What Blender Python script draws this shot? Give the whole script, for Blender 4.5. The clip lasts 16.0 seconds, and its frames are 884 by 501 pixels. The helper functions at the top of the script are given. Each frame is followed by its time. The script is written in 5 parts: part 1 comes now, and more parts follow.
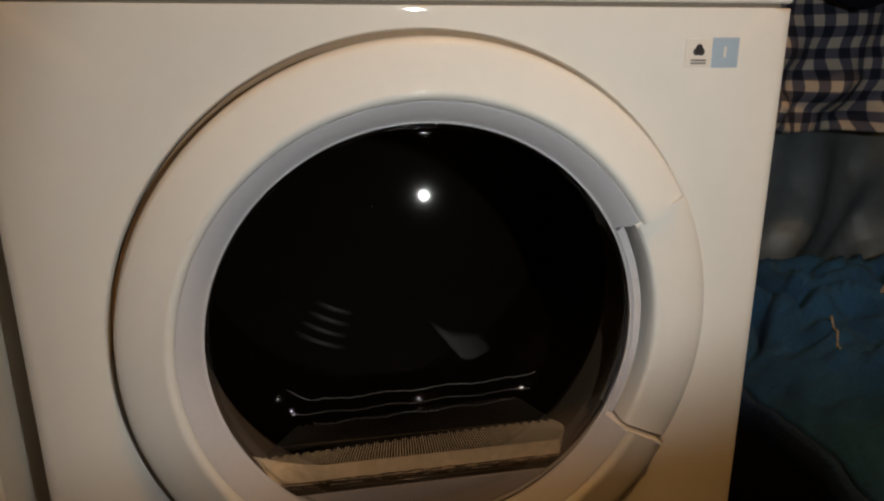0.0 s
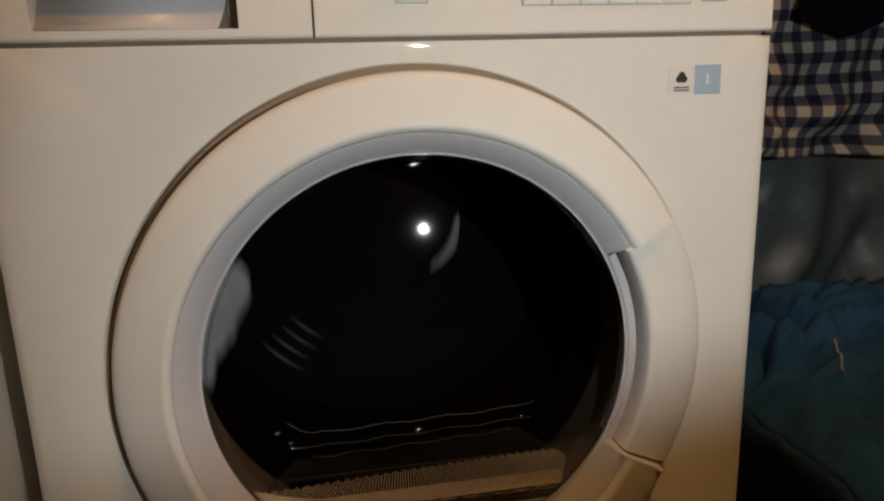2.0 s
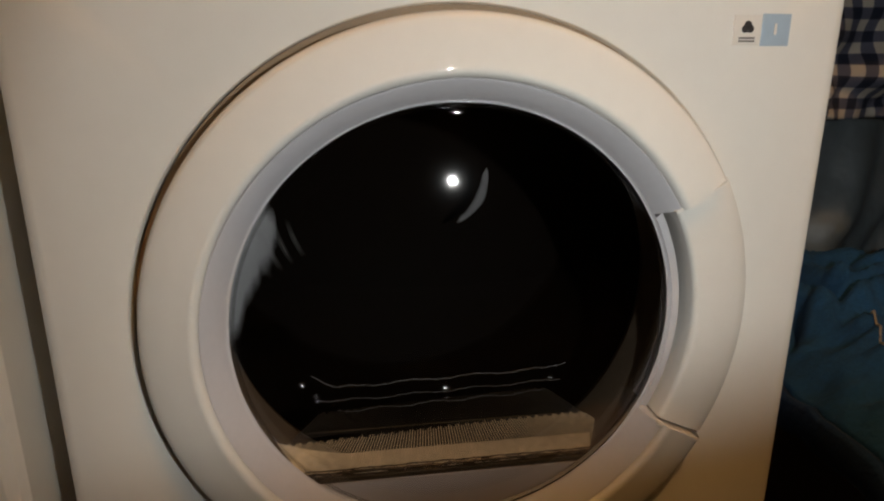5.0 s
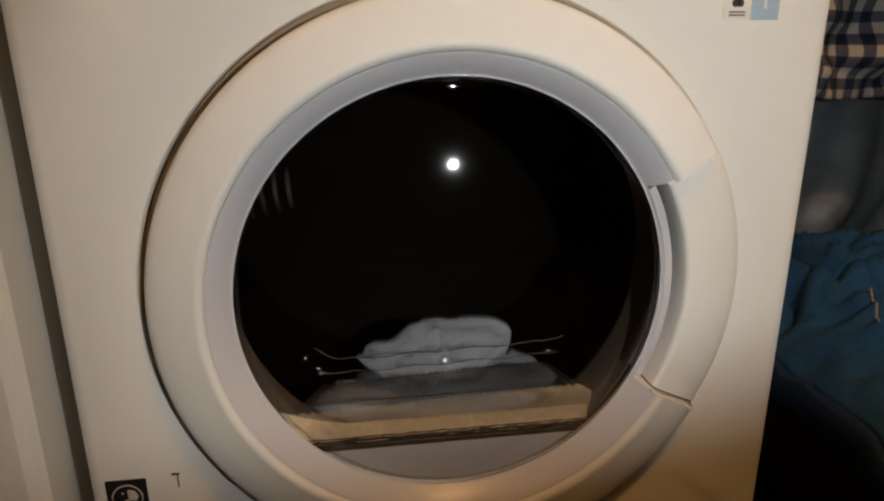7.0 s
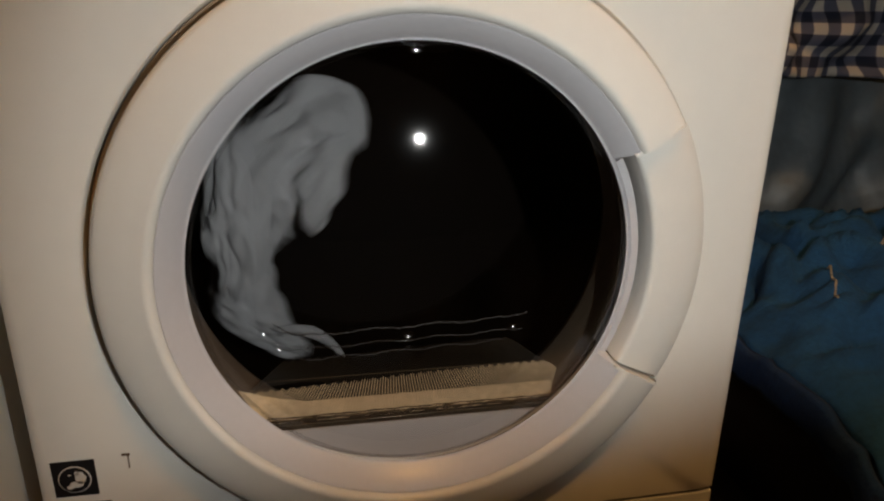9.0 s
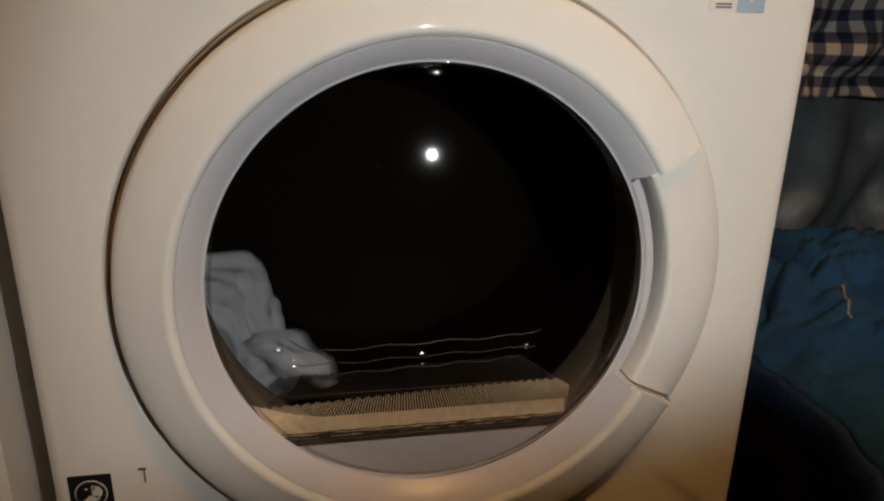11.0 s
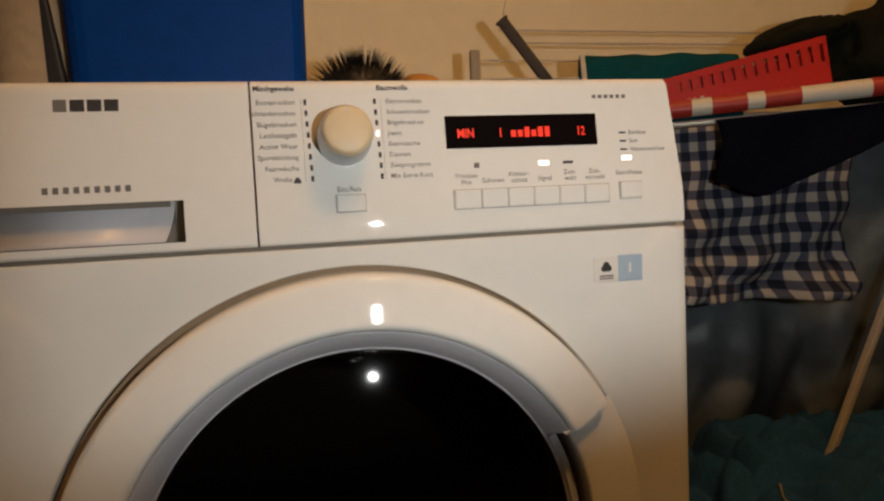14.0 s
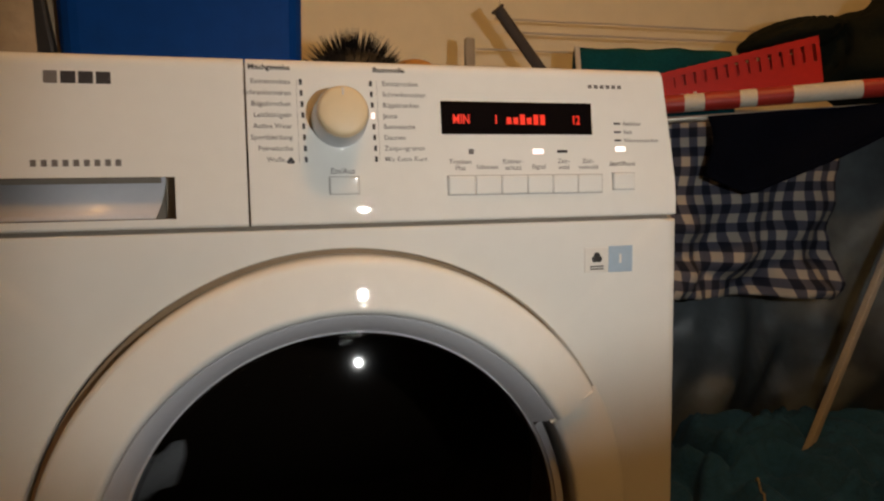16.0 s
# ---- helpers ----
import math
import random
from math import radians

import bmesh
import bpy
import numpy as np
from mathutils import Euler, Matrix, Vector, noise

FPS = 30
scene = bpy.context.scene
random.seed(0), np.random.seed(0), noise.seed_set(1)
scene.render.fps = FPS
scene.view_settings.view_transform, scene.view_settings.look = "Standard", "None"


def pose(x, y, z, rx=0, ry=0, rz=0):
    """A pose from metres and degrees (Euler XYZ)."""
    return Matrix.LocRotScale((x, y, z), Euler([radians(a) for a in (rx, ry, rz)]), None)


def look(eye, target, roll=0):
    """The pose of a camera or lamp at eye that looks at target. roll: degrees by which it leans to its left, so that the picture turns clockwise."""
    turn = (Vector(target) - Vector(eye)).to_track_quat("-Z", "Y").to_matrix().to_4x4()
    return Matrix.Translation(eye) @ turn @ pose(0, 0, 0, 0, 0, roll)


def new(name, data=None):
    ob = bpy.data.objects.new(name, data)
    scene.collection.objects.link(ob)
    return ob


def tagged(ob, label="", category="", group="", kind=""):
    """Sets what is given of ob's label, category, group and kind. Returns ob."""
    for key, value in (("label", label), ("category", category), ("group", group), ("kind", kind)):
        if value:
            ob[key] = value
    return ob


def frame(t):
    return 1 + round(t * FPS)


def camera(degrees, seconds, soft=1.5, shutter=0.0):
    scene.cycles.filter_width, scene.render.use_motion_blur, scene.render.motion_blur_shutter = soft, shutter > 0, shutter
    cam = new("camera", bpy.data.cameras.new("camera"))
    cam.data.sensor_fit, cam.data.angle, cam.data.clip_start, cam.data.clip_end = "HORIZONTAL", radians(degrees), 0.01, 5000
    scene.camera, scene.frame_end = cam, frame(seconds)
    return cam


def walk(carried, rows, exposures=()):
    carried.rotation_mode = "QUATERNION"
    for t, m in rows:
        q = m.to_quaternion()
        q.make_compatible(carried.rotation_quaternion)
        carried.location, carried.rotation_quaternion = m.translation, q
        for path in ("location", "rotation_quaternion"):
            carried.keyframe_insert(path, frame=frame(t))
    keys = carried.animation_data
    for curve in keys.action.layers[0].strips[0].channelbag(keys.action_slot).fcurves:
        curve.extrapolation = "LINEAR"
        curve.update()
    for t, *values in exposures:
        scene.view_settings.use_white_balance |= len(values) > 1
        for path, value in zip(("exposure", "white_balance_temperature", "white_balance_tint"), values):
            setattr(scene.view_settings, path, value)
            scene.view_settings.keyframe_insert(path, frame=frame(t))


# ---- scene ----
cam = camera(66.0, 16.0, 2.2, 0.8)
PATH = [
    (0, (-0.08, -0.51, 0.679), (0.274, 1.379, 0.128), -0.3),
    (0.5, (-0.064, -0.508, 0.674), (0.255, 1.382, 0.104), -0.5),
    (1, (-0.072, -0.51, 0.664), (0.236, 1.395, 0.138), -0.8),
    (1.5, (-0.071, -0.519, 0.667), (0.231, 1.4, 0.189), -1.9),
    (2, (-0.068, -0.521, 0.675), (0.264, 1.4, 0.227), -1.8),
    (2.5, (-0.061, -0.52, 0.673), (0.239, 1.4, 0.201), -1.6),
    (3, (-0.077, -0.508, 0.68), (0.221, 1.402, 0.164), -0.0),
    (3.5, (-0.085, -0.491, 0.677), (0.234, 1.398, 0.103), -0.5),
    (6, (-0.08, -0.496, 0.661), (0.183, 1.397, 0.07), -0.1),
    (6.5, (-0.078, -0.505, 0.655), (0.189, 1.382, 0.051), -0.6),
    (7, (-0.079, -0.512, 0.658), (0.188, 1.377, 0.058), -0.4),
    (7.5, (-0.077, -0.506, 0.651), (0.205, 1.375, 0.034), 0.0),
    (8, (-0.084, -0.513, 0.65), (0.172, 1.388, 0.084), 0.4),
    (8.5, (-0.08, -0.507, 0.649), (0.231, 1.374, 0.047), 0.4),
    (9, (-0.074, -0.499, 0.647), (0.287, 1.356, -0.007), 0.8),
    (11.5, (-0.086, -0.5, 0.654), (0.244, 1.374, 0.039), 1.5),
    (12, (-0.088, -0.502, 0.656), (0.213, 1.378, 0.044), 1.4),
    (12.5, (-0.078, -0.508, 0.673), (0.274, 1.394, 0.166), 0.8),
    (13, (-0.072, -0.532, 0.703), (0.3, 1.406, 0.378), -0.4),
    (13.5, (-0.065, -0.545, 0.734), (0.355, 1.403, 0.558), -0.9),
    (14, (-0.052, -0.536, 0.749), (0.413, 1.403, 0.592), -2.7),
    (14.5, (-0.046, -0.54, 0.747), (0.424, 1.399, 0.61), -2.3),
    (15, (-0.048, -0.535, 0.743), (0.439, 1.4, 0.606), -1.4),
    (15.5, (-0.061, -0.537, 0.744), (0.42, 1.397, 0.57), -1.1),
    (16, (-0.057, -0.534, 0.745), (0.448, 1.392, 0.559), -0.9),
]
walk(cam, [(t, look(eye, target, roll)) for t, eye, target, roll in PATH], [(0, -0.16), (1.0, -0.07), (2.5, -0.17), (3.5, -0.21), (6.0, -0.10), (7.0, 0.02), (7.5, -0.09), (8.0, -0.12), (9.0, -0.07), (11.5, -0.08), (12.5, -0.1), (13.0, -0.22), (13.5, -0.16), (14.0, -0.07), (14.5, -0.07), (15.0, -0.10), (15.5, -0.14), (16.0, -0.18)])

# ---- light ----
world = bpy.data.worlds.new("night")
world.use_nodes = True
world.node_tree.nodes["Background"].inputs[0].default_value = (0.02, 0.015, 0.01, 1)
world.node_tree.nodes["Background"].inputs[1].default_value = 0.05
scene.world = world

# warm ceiling lamp behind the camera
bulb = new("ceiling_bulb", bpy.data.lights.new("ceiling_bulb", "POINT"))
bulb.data.energy, bulb.data.color, bulb.data.shadow_soft_size = 28.0, (1.0, 0.55, 0.21), 0.045
bulb.location = (0.38, -0.85, 2.25)
TORCH = 6388.0
TORCH_COLOUR = (0.95, 0.97, 0.945)

# ---- materials ----
MATS = {}


def mat(name, col, rough=0.5, metal=0.0, var=0.08, scale=12.0, bump=0.0, bscale=120.0, emit=0.0, coat=0.0, spec=0.5):
    """A painted, plastic, metal or cloth surface with blotches at two scales, fine relief and uneven gloss."""
    if name in MATS:
        return MATS[name]
    m = bpy.data.materials.new(name)
    m.use_nodes = True
    nt = m.node_tree
    b = nt.nodes["Principled BSDF"]
    tc = nt.nodes.new("ShaderNodeTexCoord")
    n1, n2 = nt.nodes.new("ShaderNodeTexNoise"), nt.nodes.new("ShaderNodeTexNoise")
    n1.inputs["Scale"].default_value, n2.inputs["Scale"].default_value = scale, scale * 9
    n1.inputs["Detail"].default_value, n2.inputs["Detail"].default_value = 4, 3
    for n in (n1, n2):
        nt.links.new(tc.outputs["Object"], n.inputs["Vector"])
    add = nt.nodes.new("ShaderNodeMath")
    add.operation = "ADD"
    nt.links.new(n1.outputs["Fac"], add.inputs[0])
    nt.links.new(n2.outputs["Fac"], add.inputs[1])
    ramp = nt.nodes.new("ShaderNodeMapRange")
    ramp.inputs["From Min"].default_value, ramp.inputs["From Max"].default_value = 0.6, 1.4
    ramp.inputs["To Min"].default_value, ramp.inputs["To Max"].default_value = 1 - var, 1 + var
    nt.links.new(add.outputs[0], ramp.inputs["Value"])
    mul = nt.nodes.new("ShaderNodeVectorMath")
    mul.operation = "SCALE"
    mul.inputs[0].default_value = col
    nt.links.new(ramp.outputs[0], mul.inputs["Scale"])
    nt.links.new(mul.outputs[0], b.inputs["Base Color"])
    rr = nt.nodes.new("ShaderNodeMapRange")
    rr.inputs["To Min"].default_value, rr.inputs["To Max"].default_value = max(0.02, rough * 0.95), min(1, rough * 1.05)
    nt.links.new(n1.outputs["Fac"], rr.inputs["Value"])
    nt.links.new(rr.outputs[0], b.inputs["Roughness"])
    b.inputs["Metallic"].default_value = metal
    b.inputs["Coat Weight"].default_value = coat
    b.inputs["Coat Roughness"].default_value = 0.06
    b.inputs["Specular IOR Level"].default_value = spec
    if bump:
        n3 = nt.nodes.new("ShaderNodeTexNoise")
        n3.inputs["Scale"].default_value = bscale
        n3.inputs["Detail"].default_value = 3
        nt.links.new(tc.outputs["Object"], n3.inputs["Vector"])
        bp = nt.nodes.new("ShaderNodeBump")
        bp.inputs["Strength"].default_value, bp.inputs["Distance"].default_value = bump, 0.002 if bscale > 60 else 0.007
        nt.links.new(n3.outputs["Fac"], bp.inputs["Height"])
        nt.links.new(bp.outputs[0], b.inputs["Normal"])
    if emit:
        mul.inputs[0].default_value = [c * 0.03 for c in col]
        b.inputs["Emission Color"].default_value = (*col, 1)
        b.inputs["Emission Strength"].default_value = emit
    MATS[name] = m
    return m


def pane_mat(name, tint, ior=1.5, rough=0.0):
    """Clear or smoked glass: what it lets through, and a mirror image that grows towards the edge."""
    m = bpy.data.materials.new(name)
    m.use_nodes = True
    nt = m.node_tree
    nt.nodes.remove(nt.nodes["Principled BSDF"])
    out = nt.nodes["Material Output"]
    fr, tr, gl, mx = (nt.nodes.new(k) for k in ("ShaderNodeFresnel", "ShaderNodeBsdfTransparent", "ShaderNodeBsdfGlossy", "ShaderNodeMixShader"))
    fr.inputs["IOR"].default_value = ior
    tr.inputs["Color"].default_value = (*tint, 1)
    gl.inputs["Color"].default_value = (1, 1, 1, 1)
    gl.inputs["Roughness"].default_value = rough
    nt.links.new(fr.outputs[0], mx.inputs[0])
    nt.links.new(tr.outputs[0], mx.inputs[1])
    nt.links.new(gl.outputs[0], mx.inputs[2])
    nt.links.new(mx.outputs[0], out.inputs["Surface"])
    return m


def gingham_mat():
    """Navy and white woven check, from the cloth's own thread directions."""
    m = bpy.data.materials.new("gingham")
    m.use_nodes = True
    nt = m.node_tree
    b = nt.nodes["Principled BSDF"]
    uv = nt.nodes.new("ShaderNodeUVMap")
    sep = nt.nodes.new("ShaderNodeSeparateXYZ")
    nt.links.new(uv.outputs[0], sep.inputs[0])
    bands = []
    for k in (0, 1):
        pp = nt.nodes.new("ShaderNodeMath")
        pp.operation = "PINGPONG"
        pp.inputs[1].default_value = 0.5
        nt.links.new(sep.outputs[k], pp.inputs[0])
        st = nt.nodes.new("ShaderNodeMapRange")
        st.inputs["From Min"].default_value, st.inputs["From Max"].default_value = 0.23, 0.27
        nt.links.new(pp.outputs[0], st.inputs["Value"])
        bands.append(st)
    add = nt.nodes.new("ShaderNodeMath")
    nt.links.new(bands[0].outputs[0], add.inputs[0])
    nt.links.new(bands[1].outputs[0], add.inputs[1])
    ramp = nt.nodes.new("ShaderNodeValToRGB")
    ramp.color_ramp.elements[0].color, ramp.color_ramp.elements[1].color = (0.40, 0.36, 0.31, 1), (0.005, 0.008, 0.022, 1)
    mid = ramp.color_ramp.elements.new(0.5)
    mid.color = (0.075, 0.078, 0.11, 1)
    half = nt.nodes.new("ShaderNodeMath")
    half.operation = "MULTIPLY"
    half.inputs[1].default_value = 0.5
    nt.links.new(add.outputs[0], half.inputs[0])
    nt.links.new(half.outputs[0], ramp.inputs[0])
    nt.links.new(ramp.outputs[0], b.inputs["Base Color"])
    b.inputs["Roughness"].default_value = 0.9
    wv = nt.nodes.new("ShaderNodeTexNoise")
    wv.inputs["Scale"].default_value = 60
    nt.links.new(uv.outputs[0], wv.inputs["Vector"])
    bp = nt.nodes.new("ShaderNodeBump")
    bp.inputs["Strength"].default_value, bp.inputs["Distance"].default_value = 0.4, 0.001
    nt.links.new(wv.outputs["Fac"], bp.inputs["Height"])
    nt.links.new(bp.outputs[0], b.inputs["Normal"])
    return m


ENAMEL = mat("white_enamel", (0.78, 0.76, 0.71), 0.035, var=0.02, scale=6, bump=0.01, bscale=300)
PLASTIC = mat("white_plastic", (0.79, 0.77, 0.72), 0.028, var=0.02, scale=9, bump=0.006, bscale=500)
GREYP = mat("grey_plastic", (0.575, 0.562, 0.585), 0.3, var=0.03, scale=20)
KNOBM = mat("cream_knob", (0.66, 0.51, 0.31), 0.45, var=0.03)
SILVER = mat("silver_ring", (0.45, 0.46, 0.48), 0.3, metal=0.9, var=0.05)
SEAM = mat("seam_dark", (0.20, 0.165, 0.13), 0.8)
INK = mat("dark_ink", (0.035, 0.03, 0.03), 0.6)
INKSOFT = mat("grey_ink", (0.16, 0.14, 0.13), 0.6)
GAPM = mat("button_gap_grey", (0.46, 0.43, 0.39), 0.6)
BLACKGLASS = mat("black_display", (0.006, 0.004, 0.004), 0.12)
REDLED = mat("red_segments", (1.0, 0.035, 0.012), 0.5, emit=1.05)
LEDON = mat("lit_indicator", (1.0, 0.72, 0.66), 0.4, emit=2.6)
GLASS = pane_mat("smoked_glass", (0.87, 0.86, 0.85), 1.45, 0.05)
GLINT = pane_mat("clear_glass", (0.985, 0.985, 0.98), 1.07, 0.02)
# glass of the small discs added to make glints
GLINTDISC = pane_mat("glint_disc_glass", (0.97, 0.97, 0.97), 1.5, 0.06)
RIMG = pane_mat("rim_glass", (0.97, 0.97, 0.97), 1.3, 0.03)
SOOT = mat("matt_black", (0.0008, 0.0008, 0.0008), 1.0, spec=0.0)
# drum steel: the low warm light inside is put into this near-black brown
DRUMM = mat("drum_steel_shaded", (0.0090, 0.0056, 0.0036), 0.6, metal=0.0, var=0.25, scale=14, spec=0.06)
# back of the bezel: shade of the recess painted as dark brown
FRAMED = mat("bezel_back_shade", (0.026, 0.017, 0.010), 0.75, var=0.2, spec=0.05)
STUD = mat("rib_steel", (0.27, 0.26, 0.25), 0.35, metal=0.5, var=0.1)
# rear filter ribs: near-black stands for the shade they fade into
FILTER = mat("filter_rib_shaded", (0.022, 0.017, 0.012), 0.25, var=0.25, scale=40)
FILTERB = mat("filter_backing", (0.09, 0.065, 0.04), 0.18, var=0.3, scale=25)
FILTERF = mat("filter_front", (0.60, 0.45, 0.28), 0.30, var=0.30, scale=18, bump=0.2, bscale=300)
COVERM = mat("cover_plastic", (0.62, 0.55, 0.52), 0.25, var=0.03, scale=12)
STEEL = mat("filter_rail", (0.11, 0.080, 0.052), 0.22, metal=0.6, var=0.35, scale=60, bump=0.5, bscale=500)
COTTON = mat("white_cotton", (0.45, 0.46, 0.48), 0.9, var=0.10, scale=14, bump=0.6, bscale=110)
COTTOND = mat("dark_cotton", (0.040, 0.030, 0.023), 0.95, var=0.2, scale=14, bump=0.5, bscale=48, spec=0.1)
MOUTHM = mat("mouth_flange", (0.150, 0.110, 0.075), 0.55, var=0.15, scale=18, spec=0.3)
# grey of the rods that stand for glint lines in the glass
LIPM = mat("glint_rod_grey", (0.10, 0.10, 0.105), 0.12, var=0.3, scale=60)
# door groove: warm lamplight and torch shade painted as tan
GROOVE = mat("groove_warm_shade", (0.26, 0.17, 0.095), 0.6, var=0.12, scale=20)
COTTONB = mat("grey_cotton", (0.34, 0.34, 0.355), 0.9, var=0.10, scale=10, bump=0.4, bscale=260)
WALLM = mat("cream_wall", (0.86, 0.77, 0.57), 0.85, var=0.05, scale=3, bump=0.35, bscale=90)
# floor and unseen walls, darkened to keep the door glass's mirror image black
FLOORM = mat("floor_darkened", (0.045, 0.038, 0.032), 0.6, var=0.15, scale=4)
DARKWALL = mat("unseen_wall_dark", (0.022, 0.017, 0.013), 0.8, var=0.2, scale=3)
BLUEP = mat("blue_plastic", (0.0008, 0.036, 0.19), 0.5, var=0.15, scale=5, bump=0.1, bscale=200, spec=0.12)
BLACKP = mat("black_plastic", (0.012, 0.011, 0.011), 0.5, var=0.2)
BRISTLE = mat("black_bristle", (0.012, 0.010, 0.009), 0.5, var=0.3)
ORANGE = mat("orange_wood", (0.55, 0.25, 0.045), 0.5, var=0.12, scale=25)
REDP = mat("red_plastic", (0.50, 0.018, 0.008), 0.45, var=0.1, scale=14, bump=0.15, bscale=220, spec=0.25)
TAPEW = mat("white_sleeve", (0.62, 0.56, 0.46), 0.5, var=0.08, scale=30)
TAPER = mat("red_sleeve", (0.38, 0.025, 0.015), 0.45, var=0.1, scale=30)
WIRE = mat("rack_wire", (0.62, 0.55, 0.45), 0.4, metal=0.3)
RACKG = mat("rack_grey", (0.050, 0.040, 0.036), 0.5, var=0.1)
RACKL = mat("rack_beige", (0.34, 0.29, 0.22), 0.6)
TEAL = mat("teal_towel", (0.004, 0.068, 0.082), 0.95, var=0.25, scale=30, bump=0.8, bscale=260, spec=0.15)
NAVY = mat("navy_cloth", (0.0022, 0.003, 0.0075), 0.95, var=0.3, scale=20, bump=0.5, bscale=240, spec=0.06)
JACKET = mat("dark_green_cloth", (0.012, 0.013, 0.008), 0.95, var=0.3, scale=20, bump=0.6, bscale=240, spec=0.08)
FLEECE = mat("blue_fleece", (0.010, 0.066, 0.175), 0.98, var=0.3, scale=14, bump=0.9, bscale=180)
FLEECED = mat("navy_fleece", (0.006, 0.03, 0.10), 0.98, var=0.3, scale=14, bump=0.9, bscale=180)
BAGM = mat("grey_bag", (0.110, 0.130, 0.142), 0.42, var=0.25, scale=5, bump=0.5, bscale=18)
BATTEN = mat("pale_batten", (0.44, 0.40, 0.34), 0.6, var=0.15, scale=20)
CURTAIN = mat("beige_cloth", (0.34, 0.26, 0.17), 0.9, var=0.15, scale=10, bump=0.4)
STICKW = mat("sticker_white", (0.72, 0.68, 0.62), 0.5, var=0.05)
STICKB = mat("sticker_blue", (0.36, 0.46, 0.56), 0.45, var=0.06)
STICKK = mat("sticker_black", (0.012, 0.011, 0.012), 0.45, var=0.1)
RUST = mat("rust_mark", (0.10, 0.06, 0.03), 0.8, var=0.3, scale=200)
GINGHAM = gingham_mat()


# ---- mesh helpers ----
def part(name, bm, material, parent=None, label="", smooth=False):
    me = bpy.data.meshes.new(name)
    bm.normal_update()
    bm.to_mesh(me)
    bm.free()
    me.materials.append(material)
    if smooth:
        me.polygons.foreach_set("use_smooth", [True] * len(me.polygons))
    ob = new(name, me)
    ob.parent = parent
    if label:
        tagged(ob, label=label)
    return ob


def thing(name, label, category, group="", at=(0, 0, 0)):
    ob = new(name)
    ob.empty_display_size = 0.05
    ob.location = at
    return tagged(ob, label, category, group)


def add_box(bm, lo, hi, bevel=0.0, m=None):
    r = bmesh.ops.create_cube(bm, size=1)
    vs = r["verts"]
    c = [(a + b) / 2 for a, b in zip(lo, hi)]
    for v in vs:
        v.co = Vector([c[i] + v.co[i] * (hi[i] - lo[i]) for i in range(3)])
    if bevel:
        es = list({e for v in vs for e in v.link_edges})
        r = bmesh.ops.bevel(bm, geom=es, offset=bevel, segments=2, profile=0.5, affect="EDGES")
        vs = list({v for f in r["faces"] for v in f.verts} | {v for v in vs if v.is_valid})
    if m is not None:
        bmesh.ops.transform(bm, matrix=m, verts=vs)
    return vs


def box(lo, hi, bevel=0.0, m=None):
    bm = bmesh.new()
    add_box(bm, lo, hi, bevel, m)
    return bm


def add_rod(bm, a, b, r, seg=12, r2=None):
    a, b = Vector(a), Vector(b)
    q = (b - a).to_track_quat("Z", "Y").to_matrix().to_4x4()
    return bmesh.ops.create_cone(bm, cap_ends=True, segments=seg, radius1=r, radius2=r if r2 is None else r2, depth=(b - a).length,
                                 matrix=Matrix.Translation((a + b) / 2) @ q)["verts"]


def rod(a, b, r, seg=12, r2=None):
    bm = bmesh.new()
    add_rod(bm, a, b, r, seg, r2)
    return bm


def lathe(profile, centre, a0=0.0, a1=360.0, seg=160, close=False):
    """Turns (radius, y) pairs round the axis that runs along y through centre (x, z). profile may be a function of the angle."""
    bm = bmesh.new()
    full = abs(a1 - a0) >= 360
    n = seg if full else seg + 1
    rings = []
    for i in range(n):
        a = radians(a0 + (a1 - a0) * i / seg)
        pr = profile(math.degrees(a)) if callable(profile) else profile
        rings.append([bm.verts.new((centre[0] + r * math.cos(a), y, centre[1] + r * math.sin(a))) for r, y in pr])
    for i in range(seg):
        p, q = rings[i], rings[(i + 1) % n]
        for j in range(len(p) - 1):
            bm.faces.new((p[j], p[j + 1], q[j + 1], q[j]))
        if close:
            bm.faces.new((p[-1], p[0], q[0], q[-1]))
    if close and not full:
        bm.faces.new(rings[0])
        bm.faces.new(list(reversed(rings[-1])))
    bmesh.ops.recalc_face_normals(bm, faces=bm.faces)
    return bm


def arc(p0, p1, p2, n=6):
    """Points of a soft corner from p0 by p1 to p2."""
    return [tuple((1 - t) ** 2 * a + 2 * t * (1 - t) * b + t * t * c for a, b, c in zip(p0, p1, p2)) for t in [i / n for i in range(n + 1)]]


def prism(section, x0, x1, shift=None):
    """A closed (y, z) section pushed along x from x0 to x1; shift(y, z) moves the end at x1."""
    bm = bmesh.new()
    ends = []
    for k, x in enumerate((x0, x1)):
        ends.append([bm.verts.new((x + (shift(y, z) if shift and k else 0), y, z)) for y, z in section])
    n = len(section)
    for i in range(n):
        bm.faces.new((ends[0][i], ends[0][(i + 1) % n], ends[1][(i + 1) % n], ends[1][i]))
    bm.faces.new(list(reversed(ends[0])))
    bm.faces.new(ends[1])
    bmesh.ops.recalc_face_normals(bm, faces=bm.faces)
    return bm


def join(into, other):
    me = bpy.data.meshes.new("tmp")
    other.to_mesh(me)
    other.free()
    into.from_mesh(me)
    bpy.data.meshes.remove(me)
    return into


